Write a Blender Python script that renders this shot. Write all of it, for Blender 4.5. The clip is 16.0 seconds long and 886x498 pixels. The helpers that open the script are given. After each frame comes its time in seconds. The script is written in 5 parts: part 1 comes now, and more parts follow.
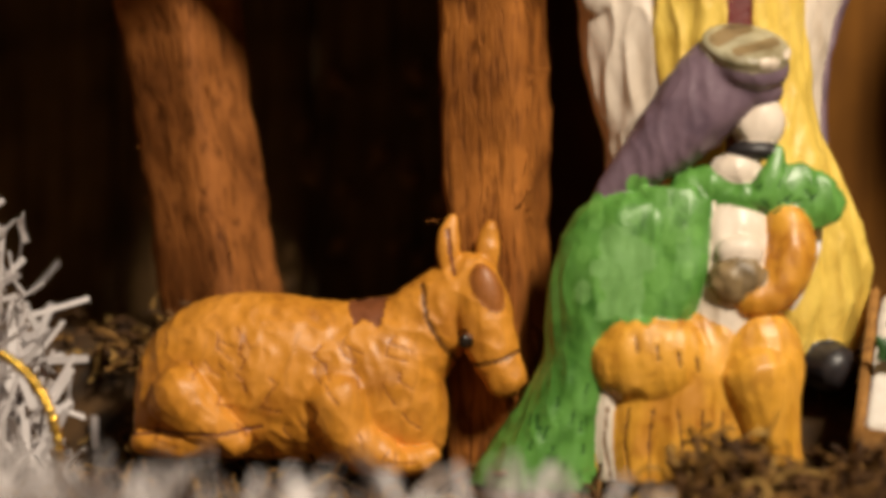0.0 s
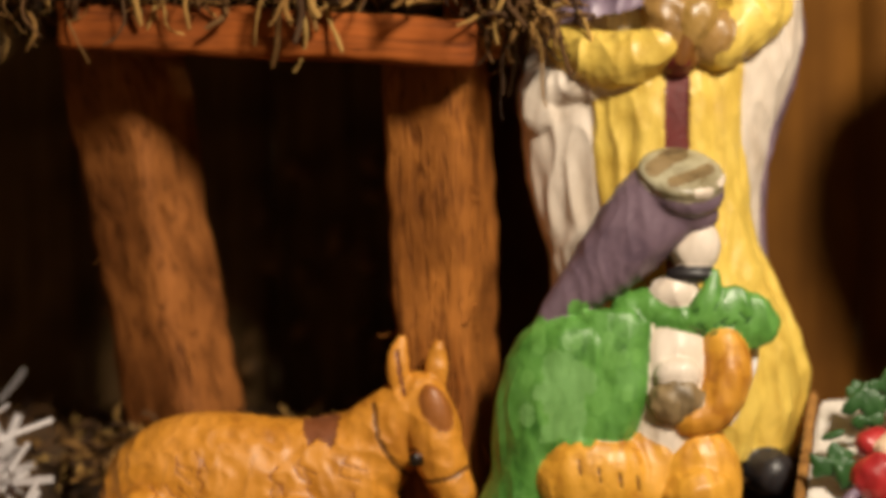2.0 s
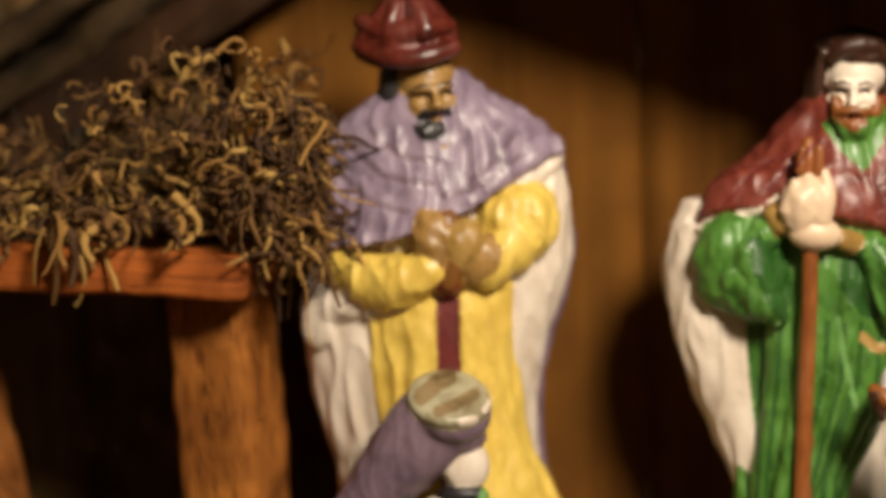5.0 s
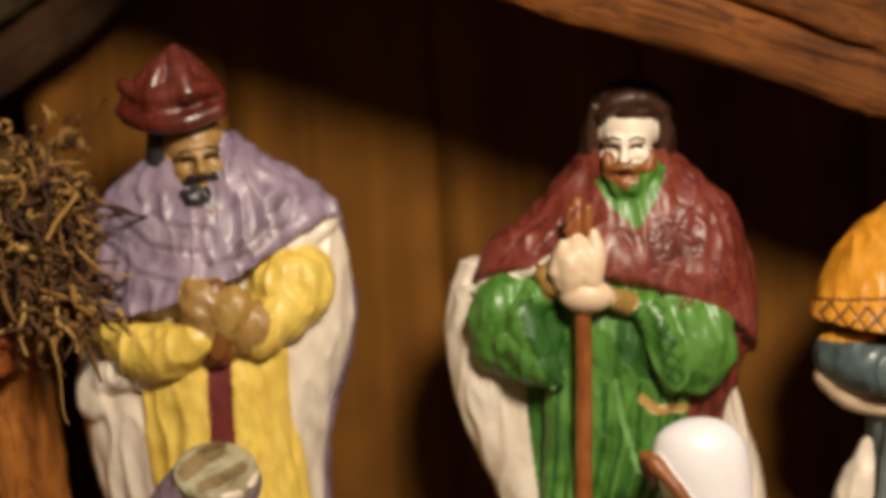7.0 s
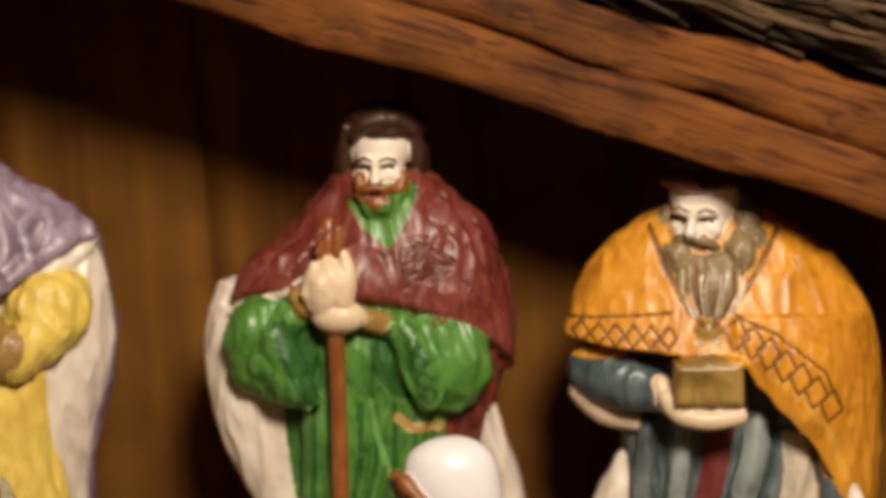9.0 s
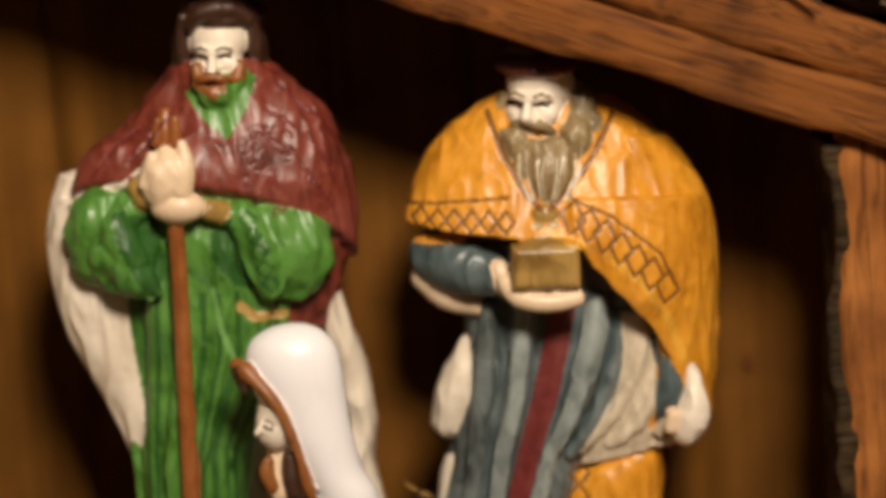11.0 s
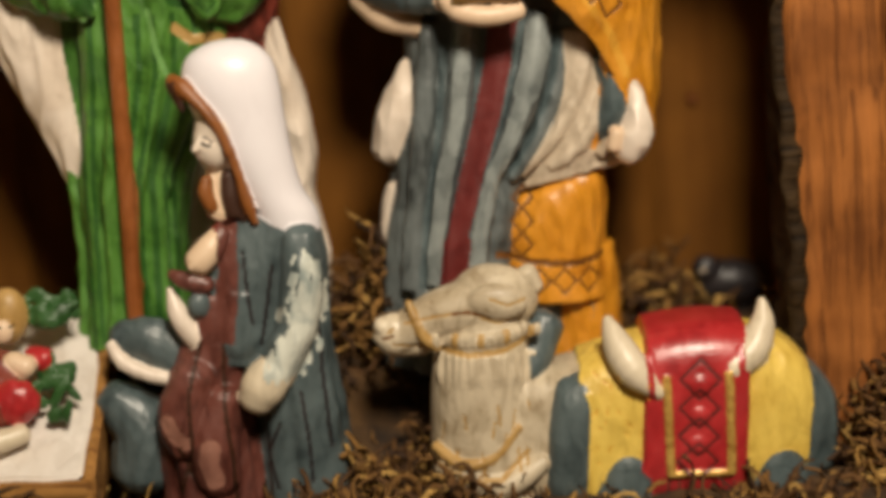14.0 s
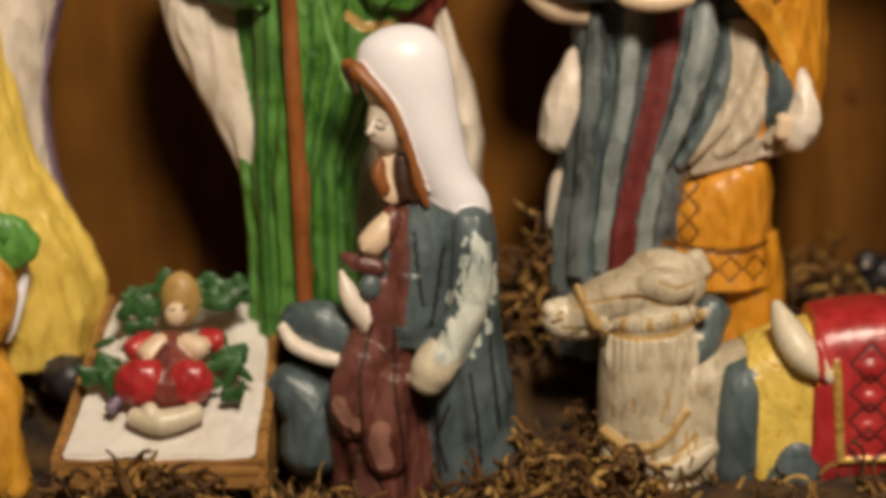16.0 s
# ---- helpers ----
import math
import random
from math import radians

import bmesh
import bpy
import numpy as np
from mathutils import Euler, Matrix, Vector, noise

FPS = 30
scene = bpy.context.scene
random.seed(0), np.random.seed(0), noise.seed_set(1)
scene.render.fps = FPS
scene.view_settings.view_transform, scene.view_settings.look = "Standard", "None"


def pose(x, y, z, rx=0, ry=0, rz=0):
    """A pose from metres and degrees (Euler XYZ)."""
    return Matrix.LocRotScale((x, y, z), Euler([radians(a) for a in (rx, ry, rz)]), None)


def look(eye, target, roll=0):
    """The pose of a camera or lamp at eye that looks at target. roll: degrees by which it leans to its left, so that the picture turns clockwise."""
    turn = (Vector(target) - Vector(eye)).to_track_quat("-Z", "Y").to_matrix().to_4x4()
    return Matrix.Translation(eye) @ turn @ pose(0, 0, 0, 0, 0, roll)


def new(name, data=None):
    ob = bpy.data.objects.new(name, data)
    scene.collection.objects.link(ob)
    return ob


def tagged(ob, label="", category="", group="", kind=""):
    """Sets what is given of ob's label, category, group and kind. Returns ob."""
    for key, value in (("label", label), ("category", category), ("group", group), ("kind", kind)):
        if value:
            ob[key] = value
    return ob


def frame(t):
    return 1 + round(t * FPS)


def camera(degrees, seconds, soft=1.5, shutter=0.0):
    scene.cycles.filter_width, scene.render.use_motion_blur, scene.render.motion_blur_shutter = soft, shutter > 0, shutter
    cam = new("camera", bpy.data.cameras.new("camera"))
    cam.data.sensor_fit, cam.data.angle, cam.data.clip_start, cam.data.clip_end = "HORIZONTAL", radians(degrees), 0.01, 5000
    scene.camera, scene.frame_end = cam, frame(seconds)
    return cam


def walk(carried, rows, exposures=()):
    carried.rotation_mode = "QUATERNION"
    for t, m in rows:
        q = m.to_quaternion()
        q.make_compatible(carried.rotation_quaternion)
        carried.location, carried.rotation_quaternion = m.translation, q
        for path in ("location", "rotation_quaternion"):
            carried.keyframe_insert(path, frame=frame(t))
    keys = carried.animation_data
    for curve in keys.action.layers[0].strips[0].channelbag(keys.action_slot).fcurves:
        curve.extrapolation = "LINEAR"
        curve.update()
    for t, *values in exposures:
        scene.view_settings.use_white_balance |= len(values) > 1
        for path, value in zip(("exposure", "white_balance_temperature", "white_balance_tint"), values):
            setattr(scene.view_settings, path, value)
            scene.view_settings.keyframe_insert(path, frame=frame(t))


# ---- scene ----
cam = camera(26.0, 16.0, soft=5.0)
cam.data.dof.use_dof = True
cam.data.dof.focus_distance = 0.462
cam.data.dof.aperture_fstop = 4.2
PATH = [
    (0, (0.058, -0.446, 0.048), (-0.219, 1.534, 0.113), 1.0),
    (0.5, (0.068, -0.446, 0.07), (-0.23, 1.531, 0.074), 0.9),
    (1, (0.076, -0.447, 0.09), (-0.238, 1.528, 0.045), 0.4),
    (1.5, (0.087, -0.453, 0.092), (-0.257, 1.517, 0.068), 0.4),
    (2, (0.072, -0.459, 0.102), (-0.203, 1.521, 0.063), -0.2),
    (2.5, (0.075, -0.465, 0.109), (-0.195, 1.516, 0.074), -0.3),
    (3, (0.081, -0.47, 0.124), (-0.181, 1.512, 0.069), -0.6),
    (3.5, (0.091, -0.473, 0.134), (-0.172, 1.509, 0.087), -0.8),
    (4, (0.106, -0.471, 0.16), (-0.167, 1.507, 0.057), -1.1),
    (4.5, (0.11, -0.471, 0.17), (-0.126, 1.513, 0.068), -1.3),
    (7, (0.184, -0.447, 0.189), (-0.079, 1.532, 0.075), -3.0),
    (7.5, (0.183, -0.446, 0.208), (-0.011, 1.536, 0.024), -3.3),
    (8, (0.197, -0.444, 0.213), (0.012, 1.538, 0.016), -3.4),
    (8.5, (0.216, -0.442, 0.2), (0.011, 1.542, 0.057), -3.5),
    (9, (0.22, -0.444, 0.198), (0.061, 1.544, 0.053), -3.6),
    (11.5, (0.24, -0.446, 0.189), (0.196, 1.532, -0.106), -4.3),
    (12, (0.234, -0.445, 0.184), (0.228, 1.526, -0.153), -4.2),
    (12.5, (0.239, -0.447, 0.168), (0.218, 1.527, -0.156), -4.7),
    (13, (0.237, -0.447, 0.16), (0.226, 1.524, -0.182), -4.8),
    (13.5, (0.246, -0.449, 0.147), (0.193, 1.524, -0.175), -5.2),
    (14, (0.236, -0.446, 0.148), (0.207, 1.522, -0.209), -5.0),
    (14.5, (0.238, -0.449, 0.131), (0.174, 1.528, -0.168), -5.4),
    (15, (0.226, -0.449, 0.128), (0.171, 1.529, -0.163), -5.3),
    (15.5, (0.224, -0.45, 0.132), (0.128, 1.525, -0.17), -5.2),
    (16, (0.218, -0.454, 0.131), (0.09, 1.522, -0.151), -5.1),
]
DOWN = pose(0, 0, 0, -3, 0, 0)
walk(cam, [(t, DOWN @ look(eye, target, roll)) for t, eye, target, roll in PATH],
     exposures=[(0.0, 0.02), (4.5, -0.12), (7.0, -0.34), (9.0, -0.46), (12.0, -0.4), (14.5, -0.4), (16.0, -0.5)])

# ---- light ----
world = bpy.data.worlds.new("room_air")
scene.world = world
world.use_nodes = True
world.node_tree.nodes["Background"].inputs[0].default_value = (1.0, 0.62, 0.26, 1)
world.node_tree.nodes["Background"].inputs[1].default_value = 0.065


data = bpy.data.lights.new("room_lamp", "POINT")
data.energy, data.color, data.shadow_soft_size = 27.5, (1.0, 0.87, 0.69), 0.07
lamp = new("room_lamp", data)
lamp.location = (0.345, -0.460, 0.510)

# ---- materials ----


def nodes_of(name):
    m = bpy.data.materials.new(name)
    m.use_nodes = True
    t = m.node_tree
    return m, t.nodes, t.links, t.nodes["Principled BSDF"]


def noise_node(n, l, scale, detail=4.0, stretch=None, distort=0.0):
    tc = n.new("ShaderNodeTexCoord")
    out = tc.outputs["Object"]
    if stretch:
        mp = n.new("ShaderNodeMapping")
        mp.inputs["Scale"].default_value = stretch
        l.new(out, mp.inputs[0])
        out = mp.outputs[0]
    tex = n.new("ShaderNodeTexNoise")
    tex.inputs["Scale"].default_value = scale
    tex.inputs["Detail"].default_value = detail
    tex.inputs["Distortion"].default_value = distort
    l.new(out, tex.inputs[0])
    return tex.outputs[0]


def ramp(n, l, fac, stops):
    r = n.new("ShaderNodeValToRGB")
    e = r.color_ramp.elements
    while len(e) < len(stops):
        e.new(0.5)
    for k, (p, c) in enumerate(stops):
        e[k].position, e[k].color = p, (*c, 1)
    l.new(fac, r.inputs[0])
    return r.outputs[0]


def mix(n, l, fac, a, b, mode="MIX"):
    m = n.new("ShaderNodeMix")
    m.data_type, m.blend_type = "RGBA", mode
    for sock, val in ((m.inputs[0], fac), (m.inputs[6], a), (m.inputs[7], b)):
        if isinstance(val, (int, float)):
            sock.default_value = val
        elif isinstance(val, tuple):
            sock.default_value = (*val, 1)
        else:
            l.new(val, sock)
    return m.outputs[2]


def bump(n, l, bsdf, height, strength, dist):
    b = n.new("ShaderNodeBump")
    b.inputs["Strength"].default_value, b.inputs["Distance"].default_value = strength, dist
    l.new(height, b.inputs["Height"])
    l.new(b.outputs[0], bsdf.inputs["Normal"])


def ceramic(name, light, dark, rough=0.38, wash=0.5, stretch=None, relief=0.35, coat=0.25):
    """Hand-painted ceramic: uneven glaze, darker wash pooled in patches, fine relief."""
    m, n, l, b = nodes_of(name)
    big = noise_node(n, l, 75, 5, stretch, 0.8)
    streak = noise_node(n, l, 240, 5, (1.0, 1.0, 0.45), 1.2)
    fine = noise_node(n, l, 800, 5, stretch)
    deep = tuple(x * 0.8 for x in dark)
    pale = tuple(min(0.92, x * 1.12 + 0.025) for x in light)
    c = ramp(n, l, big, [(0.36, dark), (0.50, light), (0.66, pale)])
    c = mix(n, l, 1 - wash, c, light)
    s = ramp(n, l, streak, [(0.37, deep), (0.49, light), (0.64, pale)])
    c = mix(n, l, 0.05 + 0.38 * wash, c, s)
    speck = ramp(n, l, fine, [(0.34, (0.55, 0.5, 0.45)), (0.46, (1, 1, 1))])
    c = mix(n, l, 0.14 * wash, c, speck, "MULTIPLY")
    l.new(c, b.inputs["Base Color"])
    rr = n.new("ShaderNodeMapRange")
    rr.inputs[3].default_value, rr.inputs[4].default_value = rough - 0.03, rough + 0.16
    l.new(streak, rr.inputs[0])
    l.new(rr.outputs[0], b.inputs["Roughness"])
    b.inputs["Coat Weight"].default_value = coat * 0.5
    b.inputs["Coat Roughness"].default_value = 0.25
    h = mix(n, l, 0.4, streak, fine)
    bump(n, l, b, h, relief * 0.7, 0.0011)
    return m


def wood(name, light, dark, axis, rough=0.7, scale=160, relief=0.7, stains=0.5, along=0.035, wavy=0.4):
    m, n, l, b = nodes_of(name)
    s = [1.0, 1.0, 1.0]
    s[axis] = along
    grain = noise_node(n, l, scale * 3, 8, tuple(s), wavy)
    broad = noise_node(n, l, 45, 4)
    c = ramp(n, l, grain, [(0.34, dark), (0.50, light), (0.72, tuple(min(1, x * 1.25) for x in light))])
    st = ramp(n, l, broad, [(0.35, tuple(x * 0.6 for x in dark)), (0.6, (1, 1, 1))])
    c = mix(n, l, stains, c, st, "MULTIPLY")
    l.new(c, b.inputs["Base Color"])
    b.inputs["Roughness"].default_value = rough
    b.inputs["Specular IOR Level"].default_value = 0.15
    bump(n, l, b, grain, relief, 0.0012)
    return m


def plain(name, light, dark, scale, rough, metal=0.0, relief=0.3):
    m, n, l, b = nodes_of(name)
    f = noise_node(n, l, scale, 5)
    l.new(ramp(n, l, f, [(0.36, dark), (0.62, light)]), b.inputs["Base Color"])
    b.inputs["Roughness"].default_value, b.inputs["Metallic"].default_value = rough, metal
    bump(n, l, b, f, relief, 0.0008)
    return m


def strand_mat(name, stops, rough):
    """Colour differs from strand to strand."""
    m, n, l, b = nodes_of(name)
    g = n.new("ShaderNodeNewGeometry")
    l.new(ramp(n, l, g.outputs["Random Per Island"], stops), b.inputs["Base Color"])
    b.inputs["Roughness"].default_value = rough
    return m


DONKEY = ceramic("donkey_glaze", (0.66, 0.27, 0.026), (0.34, 0.11, 0.010), 0.42, 0.6, coat=0.1)
DONKEY_MID = ceramic("donkey_shade", (0.34, 0.112, 0.0180), (0.22, 0.065, 0.0108), 0.45)
DONKEY_DARK = ceramic("donkey_brown", (0.22, 0.065, 0.0180), (0.10, 0.033, 0.0108), 0.5)
SKIN = ceramic("skin_paint", (0.78, 0.58, 0.40), (0.60, 0.38, 0.22), 0.4, 0.2, relief=0.1)
PALE = ceramic("pale_skin_paint", (0.84, 0.72, 0.60), (0.70, 0.52, 0.38), 0.38, 0.12, relief=0.08)
DARKSKIN = ceramic("bronze_skin_paint", (0.36, 0.20, 0.055), (0.15, 0.07, 0.018), 0.35, 0.7)
HAIR = ceramic("brown_hair_paint", (0.045, 0.014, 0.005), (0.016, 0.006, 0.003), 0.45)
AUBURN = ceramic("auburn_paint", (0.26, 0.084, 0.0144), (0.11, 0.030, 0.0058), 0.4)
BLACK = ceramic("black_paint", (0.022, 0.018, 0.02), (0.008, 0.007, 0.008), 0.35)
EYE = plain("eye_paint", (0.02, 0.012, 0.008), (0.01, 0.006, 0.004), 300, 0.25)
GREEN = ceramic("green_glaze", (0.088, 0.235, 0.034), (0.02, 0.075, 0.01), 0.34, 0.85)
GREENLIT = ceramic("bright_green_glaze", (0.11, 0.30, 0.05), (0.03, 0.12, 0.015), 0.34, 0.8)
GREENSHEEN = ceramic("green_sheen", (0.145, 0.36, 0.072), (0.08, 0.22, 0.035), 0.34, 0.7)
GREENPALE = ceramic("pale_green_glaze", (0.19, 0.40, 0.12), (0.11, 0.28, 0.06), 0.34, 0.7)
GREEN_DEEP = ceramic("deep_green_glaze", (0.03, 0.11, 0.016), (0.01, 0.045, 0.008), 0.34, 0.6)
CREAM = ceramic("cream_glaze", (0.80, 0.69, 0.58), (0.58, 0.44, 0.31), 0.34, 0.35, relief=0.15)
WHITE = ceramic("white_glaze", (0.90, 0.86, 0.90), (0.84, 0.79, 0.82), 0.32, 0.08, relief=0.06)
YELLOW = ceramic("yellow_glaze", (0.80, 0.57, 0.11), (0.56, 0.34, 0.045), 0.38, 0.55)
ORANGE = ceramic("orange_glaze", (0.70, 0.29, 0.018), (0.40, 0.13, 0.008), 0.36, 0.6)
OCHRE = ceramic("ochre_glaze", (0.74, 0.36, 0.035), (0.38, 0.12, 0.01), 0.38, 0.8)
TRIM = ceramic("umber_line", (0.20, 0.074, 0.0086), (0.10, 0.033, 0.0058), 0.45)
PURPLE = ceramic("purple_glaze", (0.19, 0.125, 0.165), (0.09, 0.058, 0.085), 0.32, 0.6)
LILAC = ceramic("lilac_glaze", (0.29, 0.215, 0.29), (0.11, 0.065, 0.12), 0.36, 0.85)
HATGREY = ceramic("grey_olive_glaze", (0.42, 0.38, 0.25), (0.20, 0.15, 0.07), 0.32, 0.9)
RED = ceramic("red_glaze", (0.46, 0.025, 0.028), (0.24, 0.012, 0.016), 0.28, 0.5, coat=0.5)
MAROON = ceramic("maroon_glaze", (0.20, 0.035, 0.02), (0.06, 0.011, 0.008), 0.36, 0.85)
TURBAN = ceramic("turban_red", (0.125, 0.018, 0.010), (0.03, 0.006, 0.004), 0.25, 0.8, coat=0.6)
WINE = ceramic("wine_glaze", (0.15, 0.018, 0.016), (0.07, 0.01, 0.01), 0.4)
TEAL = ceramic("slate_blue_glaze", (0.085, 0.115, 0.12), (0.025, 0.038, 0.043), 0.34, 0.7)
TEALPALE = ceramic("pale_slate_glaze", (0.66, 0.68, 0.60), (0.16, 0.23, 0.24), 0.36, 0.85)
TEALLIT = ceramic("lit_slate", (0.27, 0.30, 0.29), (0.11, 0.13, 0.13), 0.36, 0.8)
# hat maroon, darkened to hold the roof's shadow in the colour
HATSHADED = ceramic("shaded_maroon_glaze", (0.055, 0.010, 0.008), (0.02, 0.005, 0.004), 0.5, 0.8, coat=0.1)
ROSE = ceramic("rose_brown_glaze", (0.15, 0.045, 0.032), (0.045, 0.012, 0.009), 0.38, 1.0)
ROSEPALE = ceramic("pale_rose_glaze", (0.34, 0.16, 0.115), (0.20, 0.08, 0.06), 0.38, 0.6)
LINING = ceramic("tan_lining_glaze", (0.58, 0.48, 0.36), (0.34, 0.25, 0.16), 0.38, 0.6)
GREYROBE = ceramic("grey_blue_glaze", (0.13, 0.15, 0.15), (0.032, 0.038, 0.038), 0.36, 0.9)
BEARD = ceramic("grey_beard_paint", (0.27, 0.185, 0.085), (0.08, 0.05, 0.02), 0.45, 0.8)
GOLD = ceramic("gold_paint", (0.36, 0.21, 0.05), (0.13, 0.06, 0.012), 0.3, 0.8)
BRIGHTGOLD = plain("bright_gold_paint", (0.78, 0.50, 0.13), (0.45, 0.24, 0.05), 400, 0.35, 0.3)
CAMEL = ceramic("camel_glaze", (0.58, 0.49, 0.35), (0.26, 0.18, 0.09), 0.4, 0.75)
CAMELTAN = ceramic("camel_tan", (0.46, 0.279, 0.0864), (0.30, 0.158, 0.0360), 0.45)
BONE = ceramic("bone_glaze", (0.72, 0.62, 0.46), (0.50, 0.40, 0.26), 0.32, 0.4)
STAFFWOOD = ceramic("staff_brown", (0.30, 0.093, 0.0216), (0.15, 0.042, 0.0108), 0.3)
POSTWOOD = wood("rough_sawn_wood", (0.42, 0.150, 0.028), (0.19, 0.060, 0.011), 2, relief=1.0, along=0.11, wavy=1.6)
POSTRED = wood("red_brown_wood", (0.36, 0.128, 0.031), (0.16, 0.052, 0.011), 2, relief=0.6, along=0.2, wavy=1.2)
SIDEWOOD = wood("straight_grain_wood", (0.36, 0.130, 0.032), (0.18, 0.062, 0.016), 2, relief=0.4, along=0.05, wavy=0.8)
BEAMWOOD = wood("stained_beam_wood", (0.36, 0.095, 0.018), (0.15, 0.038, 0.008), 0, relief=0.4)
ROOFWOOD = wood("roof_board_wood", (0.19, 0.062, 0.012), (0.06, 0.018, 0.005), 0, along=0.06, wavy=1.2, relief=0.5)
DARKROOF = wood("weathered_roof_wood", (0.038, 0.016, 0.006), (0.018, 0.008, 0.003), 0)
BARK = wood("dark_bark", (0.05, 0.029, 0.012), (0.016, 0.009, 0.004), 0, relief=1.0)
BACKWOOD = wood("back_board_wood", (0.160, 0.062, 0.008), (0.118, 0.043, 0.005), 2, 0.8, 40, 0.1, 0.25)
DARKWOOD = wood("dark_back_wood", (0.20, 0.115, 0.045), (0.085, 0.047, 0.019), 2)
SOIL = plain("brown_earth", (0.09, 0.045, 0.014), (0.018, 0.010, 0.005), 120, 0.95, relief=0.9)
TABLEWOOD = wood("table_wood", (0.22, 0.10, 0.04), (0.10, 0.04, 0.018), 0)
MOSS = strand_mat("dried_moss", [(0.0, (0.035, 0.014, 0.0045)), (0.45, (0.12, 0.052, 0.011)),
                                 (0.78, (0.30, 0.15, 0.032)), (1.0, (0.52, 0.32, 0.09))], 0.85)
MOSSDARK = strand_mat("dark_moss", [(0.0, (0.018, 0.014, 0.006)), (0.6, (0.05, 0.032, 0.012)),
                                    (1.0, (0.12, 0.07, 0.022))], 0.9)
BARKFIBRE = strand_mat("bark_fibre", [(0.0, (0.03, 0.017, 0.007)), (0.6, (0.075, 0.042, 0.017)), (1.0, (0.18, 0.10, 0.04))], 0.9)
TINSEL = strand_mat("silver_tinsel", [(0.0, (0.42, 0.38, 0.38)), (1.0, (0.86, 0.80, 0.80))], 0.35)
GOLDWIRE = plain("gold_wire", (0.85, 0.52, 0.08), (0.6, 0.33, 0.04), 500, 0.25, 0.9)
LEAFBROWN = plain("dry_leaf_brown", (0.26, 0.13, 0.035), (0.10, 0.048, 0.014), 220, 0.7)
LEAF = ceramic("holly_green", (0.03, 0.10, 0.022), (0.012, 0.045, 0.010), 0.4)

CLOTH = {DONKEY, GREENSHEEN, GREEN, GREEN_DEEP, GREENPALE, GREENLIT, CREAM, YELLOW, ORANGE, OCHRE, PURPLE, LILAC, MAROON, TEAL, TEALPALE, ROSE, GREYROBE, LINING}

# ---- shaping tools ----
from mathutils.bvhtree import BVHTree
from mathutils.kdtree import KDTree


def glide(rows, steps):
    """Catmull-Rom through rows of equal length."""
    p = np.array(rows, float)
    out = []
    for i in range(len(p) - 1):
        a, b, c, d = p[max(i - 1, 0)], p[i], p[i + 1], p[min(i + 2, len(p) - 1)]
        for k in range(steps):
            t = k / steps
            out.append(0.5 * (2 * b + (c - a) * t + (2 * a - 5 * b + 4 * c - d) * t * t + (3 * b - a - 3 * c + d) * t ** 3))
    out.append(p[-1])
    return out


